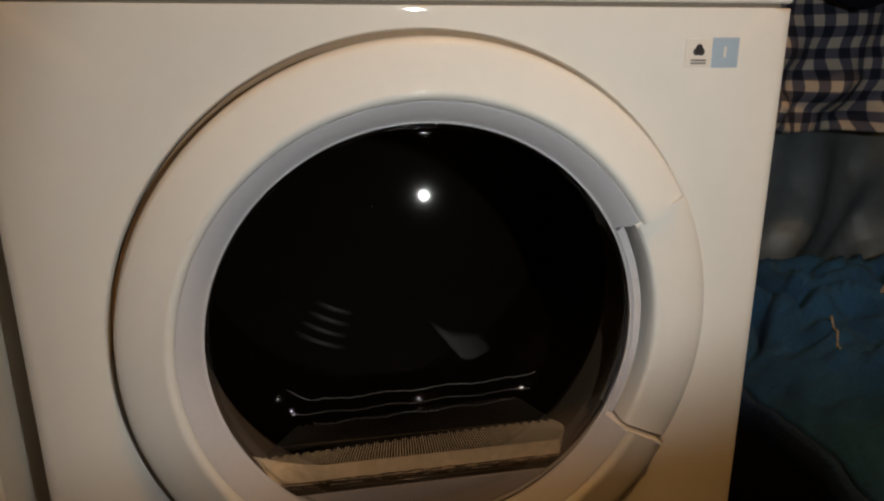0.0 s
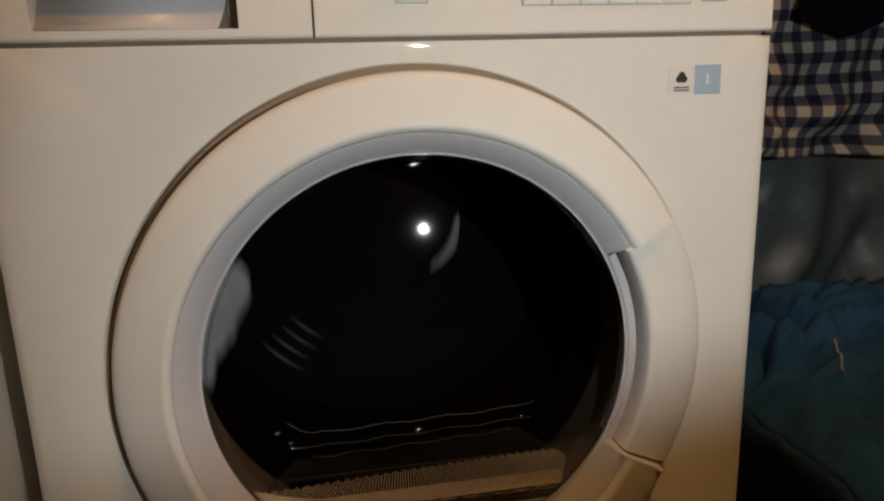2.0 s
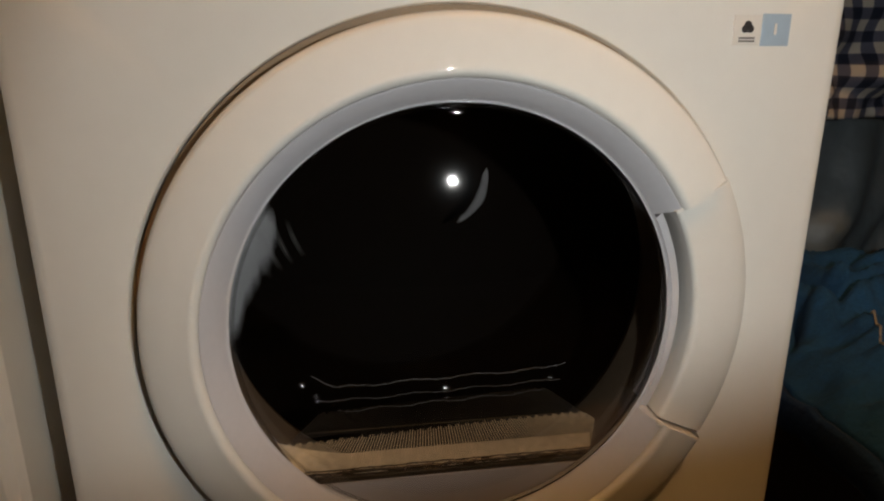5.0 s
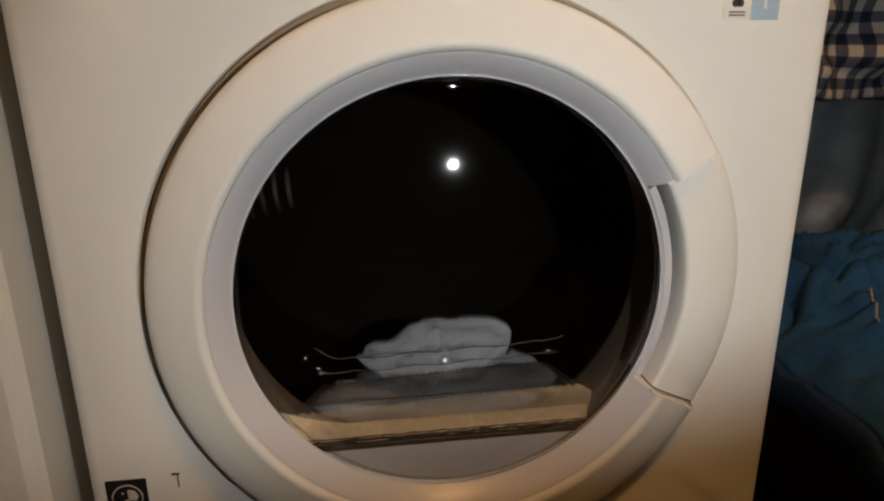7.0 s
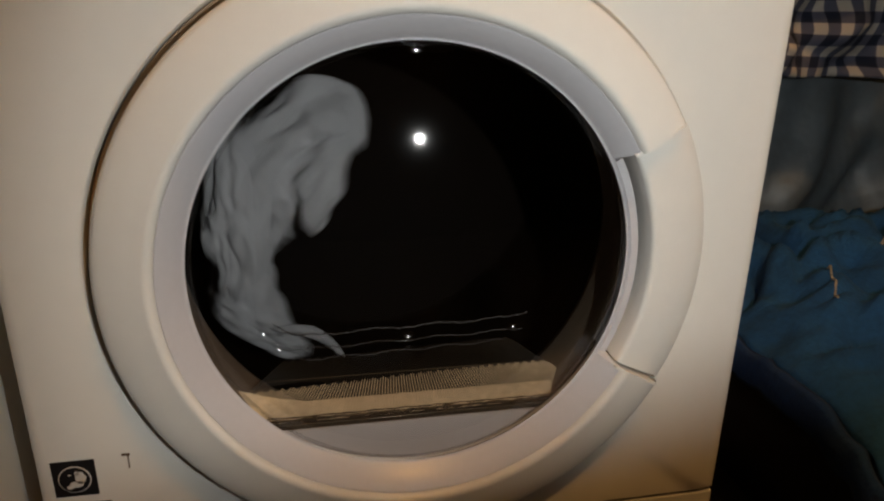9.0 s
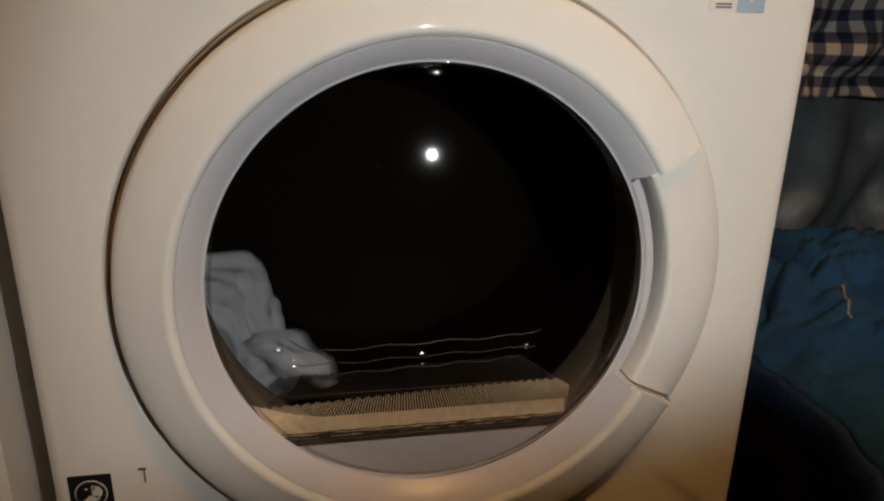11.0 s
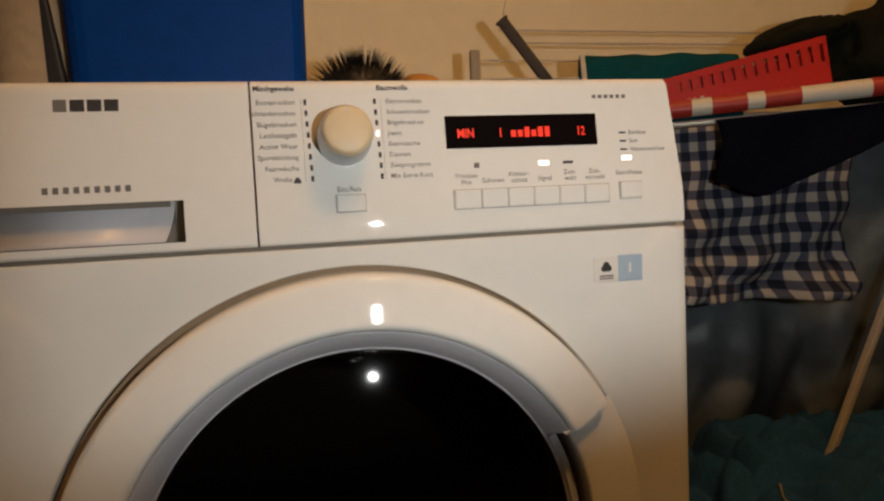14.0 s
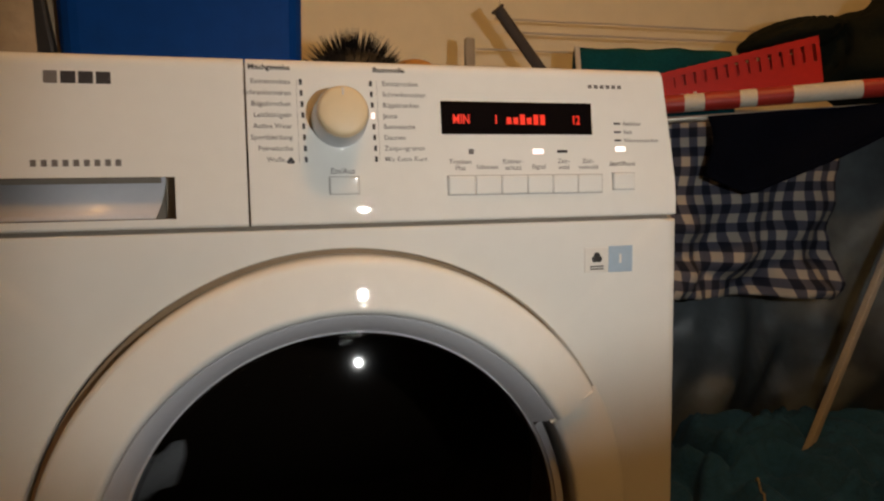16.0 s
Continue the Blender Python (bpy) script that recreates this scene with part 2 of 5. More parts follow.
def sheet(fn, nu, nv, uvs=None):
    """A cloth: fn(u, v) gives the place for u, v in 0..1; uvs scales the thread directions."""
    bm = bmesh.new()
    g = [[bm.verts.new(fn(i / nu, j / nv)) for j in range(nv + 1)] for i in range(nu + 1)]
    lay = bm.loops.layers.uv.new("UVMap") if uvs else None
    for i in range(nu):
        for j in range(nv):
            f = bm.faces.new((g[i][j], g[i + 1][j], g[i + 1][j + 1], g[i][j + 1]))
            if lay:
                for lp, (a, b) in zip(f.loops, ((i, j), (i + 1, j), (i + 1, j + 1), (i, j + 1))):
                    lp[lay].uv = (a / nu * uvs[0], b / nv * uvs[1])
    return bm


def thicken(ob, t):
    md = ob.modifiers.new("thickness", "SOLIDIFY")
    md.thickness, md.offset = t, 0
    return ob


def lump(size, seed, rough=0.35, freq=2.2, sub=5, fold=0.5, stretch=1.0):
    """A crumpled cloth body: a ball pushed into folds and tucks."""
    bm = bmesh.new()
    bmesh.ops.create_icosphere(bm, subdivisions=sub, radius=1)
    off = Vector((seed * 7.3, seed * 3.1, seed * 5.7))
    for v in bm.verts:
        d = v.co.normalized()
        e = Vector((d.x * stretch, d.y, d.z))
        a = noise.noise(d * freq * 0.6 + off)
        w = Vector((noise.noise(d * 1.6 + off), noise.noise(d * 1.6 - off), noise.noise(d * 1.6 + off * 2)))
        b = 1 - abs(noise.noise(e * freq + w * 0.8 + off * 1.7)) * 2
        c = 1 - abs(noise.noise(e * freq * 2.2 + w * 1.0 - off)) * 2
        k = 1 + rough * a + fold * 0.28 * b + fold * 0.10 * c
        v.co = Vector((d.x * size[0] * k, d.y * size[1] * k, d.z * size[2] * k))
    return bm


def lettering(name, text, size, at, parent, material, align="LEFT", bold=0.0, rx=90.0, squeeze=1.0):
    """Printed words as a thin raised mesh."""
    cu = bpy.data.curves.new(name, "FONT")
    cu.body, cu.size, cu.align_x, cu.extrude, cu.offset = text, size, align, 0.00008, bold
    cu.resolution_u = 2
    ob = bpy.data.objects.new("tmp_text", cu)
    scene.collection.objects.link(ob)
    me = bpy.data.meshes.new_from_object(ob.evaluated_get(bpy.context.evaluated_depsgraph_get()))
    bpy.data.objects.remove(ob)
    me.transform(pose(*at, rx) @ Matrix.Diagonal((squeeze, 1, 1, 1)))
    me.materials.clear()
    me.materials.append(material)
    w = new(name, me)
    w.parent = parent
    return w


# ---- the room ----
def room():
    walls = (("wall_north", (-1.32, 0.66, 0), (2.12, 0.78, 2.45)), ("wall_south", (-1.32, -2.52, 0), (2.12, -2.4, 2.45)),
             ("wall_west", (-1.32, -2.4, 0), (-1.2, 0.66, 2.45)), ("wall_east", (2.0, -2.4, 0), (2.12, 0.66, 2.45)))
    # all but the north wall are unseen and darkened for the glass reflection
    for n, lo, hi in walls:
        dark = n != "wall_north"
        tagged(part(n, box(lo, hi), DARKWALL if dark else WALLM), "unseen room wall, made dark so the door glass mirrors black" if dark else "cream plastered wall of the laundry room", "wall", kind="structure")
    tagged(part("floor", box((-1.32, -2.52, -0.12), (2.12, 0.78, -0.001)), FLOORM), "laundry room floor, made dark so the door glass mirrors black", "floor", kind="structure")
    tagged(part("ceiling", box((-1.32, -2.52, 2.45), (2.12, 0.78, 2.55)), WALLM), "cream plastered ceiling", "ceiling", kind="structure")
    crack = part("trim", sheet(lambda u, v: (0.372 + 0.0025 * math.sin(v * 9) + (u - 0.5) * 0.0018 * (1.2 - v), 0.6585, 1.035 + v * 0.075), 1, 12), SEAM)
    tagged(crack, "thin crack in the cream plaster", "crack", kind="structure")


# ---- the tumble dryer ----
C = (0.005, 0.453)      # axis of door and drum, x and z
HALF = 0.3003
SEAM_Z = 0.716
SEAM_X = -0.0665


def panel_y(z):
    return 1.96 * max(0.0, z - 0.7165) ** 2 if z < 0.752 else 0.00247 + (z - 0.752) * 0.125


def front_plate():
    """The cabinet front with its round door opening."""
    bm = bmesh.new()
    n = 192
    x0, x1, z0, z1 = -HALF, HALF, 0.208, SEAM_Z - 0.002
    loops = []
    cx, cz = C[0] - 0.0023, C[1]
    for r, y in ((0.2445, 0.03), (0.2445, 0.003), (0.2455, 0.0008), (0.247, 0.0)):
        loops.append([bm.verts.new((cx + r * math.cos(2 * math.pi * i / n), y, cz + r * math.sin(2 * math.pi * i / n))) for i in range(n)])

    def rim(a, inset, y):
        c, s = math.cos(a), math.sin(a)
        k = min((x1 - inset - cx) / c if c > 1e-9 else 9, (x0 + inset - cx) / c if c < -1e-9 else 9,
                (z1 - inset * 0.12 - cz) / s if s > 1e-9 else 9, (z0 + inset * 0.12 - cz) / s if s < -1e-9 else 9)
        return (cx + k * c, y, cz + k * s)
    cr = [math.atan2(z - cz, x - cx) % (2 * math.pi) for x in (x0, x1) for z in (z0, z1)]
    ang = [2 * math.pi * i / n for i in range(n)]
    for a in cr:
        i = min(range(n), key=lambda k: abs(ang[k] - a))
        ang[i] = a
    for inset, y in ((0.009, 0.0), (0.0035, 0.0005), (0.0009, 0.0022), (0.0, 0.006), (0.0, 0.032)):
        loops.append([bm.verts.new(rim(a, inset, y)) for a in ang])
    for p, q in zip(loops, loops[1:]):
        for i in range(n):
            bm.faces.new((p[i], q[i], q[(i + 1) % n], p[(i + 1) % n]))
    bmesh.ops.recalc_face_normals(bm, faces=bm.faces)
    return bm


CROWN = [(0.2400, 0.028), (0.2400, -0.001)] + arc((0.2400, -0.001), (0.2398, -0.0130), (0.2350, -0.0154), 8)[1:] + [
    (0.2310, -0.0168), (0.2250, -0.0184), (0.2190, -0.0197), (0.2130, -0.0207), (0.2085, -0.0214)]


def ring_profile(edge, wall):
    """Section of the door ring from its outer rim to the inner edge."""
    return (CROWN + [(edge + 0.0070, -0.0224)] + arc((edge + 0.0056, -0.0227), (edge + 0.0002, -0.0232), (edge - 0.0014, -0.0172), 9) + [(wall, 0.0145), (wall, 0.028)])


def dryer():
    t = thing("tumble_dryer", "white front-loading tumble dryer running with laundry inside", "tumble dryer")
    body = part("cabinet", front_plate(), ENAMEL, t, "white enamelled steel cabinet")
    body.data.shade_smooth()
    body.data.set_sharp_from_angle(angle=radians(35))
    part("back_plate", box((-HALF, 0.57, 0.0), (HALF, 0.578, 0.82)), ENAMEL, t)
    part("kick_plate", box((-HALF, 0.001, 0.02), (HALF, 0.032, 0.2055), 0.003), ENAMEL, t)
    for x in (-HALF, HALF - 0.004):
        part("side_panel", box((x, 0.0322, 0.02), (x + 0.004, 0.57, 0.832)), ENAMEL, t)
    part("base_plate", box((-HALF + 0.005, 0.033, 0.02), (HALF - 0.005, 0.57, 0.03)), BLACKP, t)
    for x in (-0.25, 0.25):
        for y in (0.06, 0.5):
            part("foot", rod((x, y, 0), (x, y, 0.022), 0.02), BLACKP, t)
    part("seam_backing", box((-HALF + 0.004, 0.008, 0.203), (HALF - 0.004, 0.02, 0.210)), SEAM, t)
    part("top_plate", box((-HALF + 0.001, 0.03, 0.832), (HALF - 0.001, 0.575, 0.8445), 0.003), ENAMEL, t)

    # control panel, leaning back above a crease
    def section(zlo, zhi, top=True, depth=0.05):
        zs = [z for z in [0.7195 + k * 0.0033 for k in range(10)] + [0.7512, 0.7535] if zlo + 0.0005 < z < zhi - 0.0005]
        pts = [(0.003, zlo), (0.0007, zlo + 0.0008)] if zlo < 0.72 else [(panel_y(zlo), zlo)]
        pts += [(panel_y(z), z) for z in zs]
        pts += arc((panel_y(0.836), 0.836), (panel_y(0.8445), 0.8455), (0.023, 0.8455), 7) if top else [(panel_y(zhi), zhi)]
        return pts + [(depth, zhi if not top else 0.8455), (depth, zlo)]

    def taper(y, z):
        return -0.0095 * max(0.0, (z - 0.75) / 0.095) ** 1.1 - (0.0015 if y < 0.004 else 0)
    zl = SEAM_Z + 0.0012
    facia = part("control_panel", prism(section(zl, 0.8455), SEAM_X + 0.0008, HALF, taper), PLASTIC, t, "white control panel with printed programme names")
    drawer = prism(section(zl, 0.8455), SEAM_X - 0.0008, -0.1185)
    join(drawer, prism(section(zl, 0.8455), -HALF, -0.2545))
    join(drawer, prism(section(0.7555, 0.8455), -0.2545, -0.1185))
    join(drawer, prism(section(zl, 0.7245, False), -0.2545, -0.1185))
    dr = part("water_drawer", drawer, PLASTIC, t, "white condensate drawer front")
    part("seam_backing", box((-HALF + 0.006, 0.007, SEAM_Z - 0.006), (HALF - 0.006, 0.03, SEAM_Z + 0.004)), SEAM, t)
    part("seam_backing", box((SEAM_X - 0.003, 0.0165, 0.72), (SEAM_X + 0.003, 0.03, 0.842)), SEAM, t)
    # grip recess of the drawer
    gb = bmesh.new()
    n = 10
    rows = []
    for i in range(n + 1):
        a = i / n
        rows.append([gb.verts.new((x, 0.004 + 0.022 * a ** 0.7, 0.7255 + 0.031 * a)) for x in (-0.2540, -0.1275 - 0.006 * (1 - a) ** 2)])
    for p, q in zip(rows, rows[1:]):
        gb.faces.new((p[0], p[1], q[1], q[0]))
    bmesh.ops.recalc_face_normals(gb, faces=gb.faces)
    grip = part("grip_recess", gb, GREYP, dr, "grey grip recess of the drawer", smooth=True)
    thicken(grip, 0.0015)
    part("grip_end", box((-0.1275, 0.0235, 0.7245), (-0.1187, 0.0265, 0.756)), RACKL, dr)
    part("grip_roof", box((-0.2542, 0.027, 0.7245), (-0.1187, 0.03, 0.757)), SEAM, dr)

    # dark strip in place of the shadow under the recess roof
    part("grip_shadow", box((-0.2540, 0.0180, 0.7512), (-0.1300, 0.0192, 0.7560)), SEAM, dr, "dark strip standing for the shadow at the top of the grip")

    # programme knob
    kx, kz = 0.0035, 0.7985
    ky = panel_y(kz)
    kn = part("programme_knob", lathe([(0.0, -0.0335), (0.011, -0.0333), (0.0160, -0.0325)] + arc((0.0160, -0.0325), (0.0185, -0.0318), (0.0190, -0.0292), 5)[1:]
                                      + [(0.0194, -0.0265)], (0, 0), seg=64), KNOBM, facia, "cream round programme knob", smooth=True)
    part("knob_collar", lathe([(0.0193, -0.0265), (0.0201, -0.025), (0.0218, -0.001), (0.0218, 0.003)], (0, 0), seg=64), SILVER, kn, "silver collar", smooth=True)
    part("knob_pointer", box((-0.0006, -0.0334, 0.011), (0.0006, -0.0322, 0.0165), 0.0002), GREYP, kn)
    kn.location = (kx, ky, kz)
    kn.rotation_euler = (radians(-7.1), 0, radians(0))

    def on(x, z, lift=0.0004):
        return (x, panel_y(z) - lift, z)
    left = ("Extratrocken", "Schranktrocken", "Bügeltrocken", "Leichtbügeln", "Active Wear", "Sportkleidung", "Feinwäsche", "Wolle")
    right = ("Extratrocken", "Schranktrocken", "Bügeltrocken", "Jeans", "Bettwäsche", "Daunen", "Zeitprogramm", "Mix Extra Kurz")
    lean = 90 - 7.1
    for i in range(8):
        z = 0.8275 - i * 0.00855
        lettering("programme_name", left[i], 0.0056, on(-0.0325 if i < 7 else -0.0385, z - 0.0018), facia, INKSOFT, "RIGHT", 0.00002, lean)
        lettering("programme_name", right[i], 0.0056, on(0.0385, z - 0.0018), facia, INKSOFT, "LEFT", 0.00002, lean)
        for x, lit in ((-0.0250 + i * 0.0003, False), (0.0296 + i * 0.0003, i == 3)):
            b = box((-0.0011, -0.0006, -0.0022), (0.0011, 0.0004, 0.0022), 0.0003, pose(*on(x, z, 0), -7.1))
            part("indicator", b, LEDON if lit else INK, facia, "lit indicator" if lit else "")
    for x in (-0.0282, 0.0345):
        part("rule_line", box((-0.00012, -0.0002, -0.032), (0.00012, 0.0001, 0.032), 0, pose(*on(x, 0.7975, 0), -7.1)), INKSOFT, facia)
    bm = bmesh.new()
    for k in range(3):
        add_rod(bm, on(-0.0345 + 0.0014 * (k - 1), 0.7665 + (0.0012 if k == 1 else -0.0006), 0.0003), on(-0.0345 + 0.0014 * (k - 1), 0.7665 + (0.0012 if k == 1 else -0.0006), -0.0002), 0.0016, 10)
    part("wool_mark", bm, INK, facia)
    lettering("heading", "Mischgewebe", 0.0058, on(-0.0655 + 0.0015, 0.8365), facia, INK, "LEFT", 0.00013, lean)
    lettering("heading", "Baumwolle", 0.0058, on(0.0315, 0.8365), facia, INK, "LEFT", 0.00013, lean)
    lettering("button_name", "Ein/Aus", 0.0062, on(0.0047, 0.7565), facia, INKSOFT, "CENTER", 0.00003, lean)
    part("power_button", box((-0.0058, -0.0010, 0.7408), (0.0168, 0.004, 0.7538), 0.0012), PLASTIC, facia, "white power button")
    part("button_gap", box((-0.0064, 0.0004, 0.7402), (0.0174, 0.003, 0.7544)), GAPM, facia)
    xs = [0.0892 + i * 0.0229 for i in range(7)]
    for a, b in zip(xs, xs[1:]):
        part("option_button", box((a + 0.0004, -0.0012, 0.7385), (b - 0.0004, 0.004, 0.7535), 0.0012), PLASTIC, facia)
    part("button_gap", box((xs[0] - 0.0004, 0.0003, 0.7378), (xs[-1] + 0.0004, 0.003, 0.7542)), GAPM, facia)
    part("start_button", box((0.2375, -0.0012, 0.7405), (0.2572, 0.004, 0.7545), 0.0012), PLASTIC, facia, "white start button")
    part("button_gap", box((0.2370, 0.0004, 0.7399), (0.2577, 0.003, 0.7551)), GAPM, facia)
    names = (("Trocken", "Plus"), ("Schonen",), ("Knitter-", "schutz"), ("Signal",), ("Zeit-", "wahl"), ("Zeit-", "vorwahl"))
    for i, words in enumerate(names):
        for k, w in enumerate(words):
            lettering("button_name", w, 0.0056, on((xs[i] + xs[i + 1]) / 2, 0.7635 - k * 0.0052 if len(words) > 1 else 0.7590), facia, INKSOFT, "CENTER", 0.00002, lean)
    lettering("button_name", "Start/Pause", 0.0056, on(0.2475, 0.7610), facia, INKSOFT, "CENTER", 0.00002, lean)
    for x, lit in ((0.1695, True), (0.1915, False), (0.2465, True)):
        part("indicator", box((-0.0046, -0.0006, -0.0012 if not lit else -0.0019), (0.0046, 0.0004, 0.0012 if not lit else 0.0019), 0.0003, pose(*on(x, 0.7735 if x < 0.24 else 0.7755, 0), -7.1)), LEDON if lit else INK, facia, "lit indicator" if lit else "")
    part("option_mark", box((-0.0022, -0.0003, -0.0022), (0.0022, 0.0001, 0.0022), 0.0004, pose(*on(0.1105, 0.7735, 0), -7.1)), INKSOFT, facia)
    for i, w in enumerate(("Behälter", "Sieb", "Wärmetauscher")):
        z = 0.7975 - i * 0.0073
        part("indicator", box((-0.0032, -0.0005, -0.0008), (0.0032, 0.0003, 0.0008), 0.0002, pose(*on(0.2445, z, 0), -7.1)), INK, facia)
        lettering("warning_name", w, 0.0052, on(0.2500, z - 0.0017), facia, INKSOFT, "LEFT", 0.00002, lean)
    # maker's marks as plain bars
    for i in range(6):
        part("maker_bar", box((-0.0018, -0.0002, -0.0016), (0.0018, 0.0001, 0.0016), 0, pose(*on(0.2205 + i * 0.0056, 0.8292, 0), -7.1)), INKSOFT, facia)
    for i in range(9):
        part("maker_bar", box((-0.0019, -0.0002, -0.0024), (0.0019, 0.0001, 0.0024), 0, pose(*on(-0.2115 + i * 0.0069, 0.7660, 0), -7.1)), INKSOFT, dr)
    part("maker_square", box((-0.0045, -0.0002, -0.0045), (0.0045, 0.0001, 0.0045), 0, pose(*on(-0.1990, 0.8272, 0), -7.1)), INKSOFT, dr)
    for i in range(3):
        part("maker_bar", box((-0.0049, -0.0002, -0.0044), (0.0049, 0.0001, 0.0044), 0, pose(*on(-0.1875 + i * 0.0115, 0.8272, 0), -7.1)), INK, dr)
    # display window with red segment writing
    dz, dx = 0.8012, 0.1532
    dm = pose(*on(dx, dz, 0), -7.1)
    disp = part("display", box((-0.0672, -0.0006, -0.0136), (0.0672, 0.003, 0.0136), 0.0005, dm), BLACKGLASS, facia, "black display window with red characters")
    for w, x in (("MIN", 0.0955), ("1", 0.1310), ("12", 0.2010)):
        lettering("display_characters", w, 0.0105, (x, panel_y(0.7965) - 0.0012, 0.7965), disp, REDLED, "LEFT", 0.0002, lean, 0.78)
    for i, (h, o) in enumerate(((0.0055, 0.002), (0.0055, 0.002), (0.0085, 0), (0.0055, 0.002), (0.0085, 0), (0.0085, 0))):
        b = box((-0.0021, -0.0003, -h / 2), (0.0021, 0.0002, h / 2), 0, pose(0.1445 + i * 0.0060, panel_y(0.80) - 0.0010, 0.8000 - o / 2, -7.1))
        part("display_bar", b, REDLED, disp)

    # stickers on the front
    part("label_white", box((0.2100, -0.0006, 0.6690), (0.2325, 0.0005, 0.6905), 0.0005), STICKW, body, "small white wool label")
    bm = bmesh.new()
    for k in range(3):
        add_rod(bm, (0.2215 + 0.002 * (k - 1), -0.0010, 0.6815 + (0.0022 if k == 1 else -0.0008)), (0.2215 + 0.002 * (k - 1), -0.0004, 0.6815 + (0.0022 if k == 1 else -0.0008)), 0.0029, 12)
    part("wool_mark", bm, INK, body)
    for k in range(2):
        part("label_line", box((0.2150, -0.0009, 0.6735 - 0.0022 * k), (0.2280, -0.0004, 0.6749 - 0.0022 * k)), INKSOFT, body)
    part("label_blue", box((0.2330, -0.0006, 0.6685), (0.2560, 0.0005, 0.6915), 0.0005), STICKB, body, "pale blue square label")
    part("label_line", box((0.2430, -0.0009, 0.6765), (0.2450, -0.0004, 0.6845), 0, None), STICKW, body)
    part("sticker", box((-0.2885, -0.0006, 0.2775), (-0.2560, 0.0005, 0.3105), 0.0003), STICKK, body, "black square sticker with a white globe")
    disc = bmesh.new()
    add_rod(disc, (-0.2722, -0.0010, 0.2935), (-0.2722, -0.0003, 0.2935), 0.0122, 40)
    part("sticker_disc", disc, STICKW, body)
    disc = bmesh.new()
    add_rod(disc, (-0.2722, -0.0014, 0.2935), (-0.2722, -0.0008, 0.2935), 0.0114, 40)
    part("sticker_disc", disc, STICKK, body)
    bm = bmesh.new()
    for x, z, a, b in ((-0.2675, 0.2950, 0.0042, 0.0058), (-0.2705, 0.2895, 0.0052, 0.0032), (-0.2760, 0.2868, 0.0030, 0.0018), (-0.2700, 0.2995, 0.0016, 0.0024), (-0.2752, 0.2985, 0.0012, 0.0008)):
        vs = bmesh.ops.create_circle(bm, cap_ends=True, segments=14, radius=1)["verts"]
        for v in vs:
            k = 1 + 0.3 * noise.noise(Vector((v.co.x * 2 + x * 900, v.co.y * 2, z * 500)))
            v.co = Vector((x + v.co.x * a * k, -0.0017, z + v.co.y * b * k))
    part("sticker_shapes", bm, STICKW, body)
    part("sticker_line", box((-0.2660, -0.0006, 0.2685), (-0.2480, 0.0003, 0.2702)), INKSOFT, body)
    bm = box((-0.2352, -0.0005, 0.3108), (-0.2290, 0.0003, 0.3128), 0, None)
    add_box(bm, (-0.2312, -0.0005, 0.2990), (-0.2302, 0.0003, 0.3108))
    part("scratch", bm, RUST, body, "small rusty scratch")

    # door
    A0, A1 = -27.4, 28.8
    door = part("door", lathe(ring_profile(0.1965, 0.1915), C, A1 + 0.25, 360 + A0 - 0.25, 200), PLASTIC, t, "round white porthole door ring", smooth=True)
    door.data.set_sharp_from_angle(angle=radians(40))
    flat = [(0.2446, 0.028), (0.2446, -0.0002), (0.2438, -0.0010), (0.2360, -0.0040), (0.2250, -0.0068), (0.2120, -0.0088), (0.2010, -0.0100)]
    hd = part("door_handle", lathe(flat + arc((0.1985, -0.0102), (0.1940, -0.0105), (0.1934, -0.0060), 6)
                                   + [(0.1938, 0.0300), (0.1925, 0.0312), (0.1882, 0.0312)], C, A0 + 0.2, A1 - 0.2, 48), PLASTIC, door, "flush white grip segment of the door", smooth=True)
    hd.data.set_sharp_from_angle(angle=radians(40))
    for a in (A0, A1):
        ca, sa = math.cos(radians(a)), math.sin(radians(a))
        e = box((0.1940, -0.0045, -0.0006), (0.240, 0.028, 0.0006), 0, Matrix.Translation((C[0], 0, C[1])) @ pose(0, 0, 0, 0, -a))
        part("grip_gap", e, SEAM, door)
        part("grip_end", box((0.1900, -0.0190, -0.0009), (0.2350, 0.0130, 0.0009), 0, Matrix.Translation((C[0], 0, C[1])) @ pose(0, 0, 0, 0, -(a + (1.1 if a < 0 else -1.1) * -0.6))), PLASTIC, door)
    inner = [(0.1800, 0.0010)] + arc((0.1797, 0.0015), (0.1785, 0.0035), (0.1770, 0.0035), 4) + [(0.1778, 0.0045), (0.1790, 0.0050)]

    def bezel(a):
        if (a - A0) % 360 < A1 - A0:
            return [(0.1880, 0.0310), (0.1878, 0.0050), (0.1872, 0.0032), (0.1860, 0.0028)] + inner
        return [(0.1935, 0.004), (0.1952, -0.0165), (0.1945, -0.0182), (0.1925, -0.0172)] + inner
    bez = part("bezel", lathe(bezel, C, seg=320), GREYP, door, "lilac-grey bevelled bezel", smooth=True)
    bez.data.set_sharp_from_angle(angle=radians(50))
    # undercut of the grey bezel, its shade put into a dark colour
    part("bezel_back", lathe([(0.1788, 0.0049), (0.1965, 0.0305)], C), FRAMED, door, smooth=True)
    # floor of the groove, tan in place of warm-lit shade on white
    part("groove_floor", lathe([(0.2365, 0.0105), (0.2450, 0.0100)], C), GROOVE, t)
    # the domed pane
    R = 0.60
    rim, sag = 0.1772, R - math.sqrt(R * R - 0.1772 ** 2)
    prof = [(0.0005, 0.006 - sag)] + [(r, 0.006 - (math.sqrt(R * R - r * r) - (R - sag))) for r in [0.1772 * k / 26 for k in range(1, 27)]]
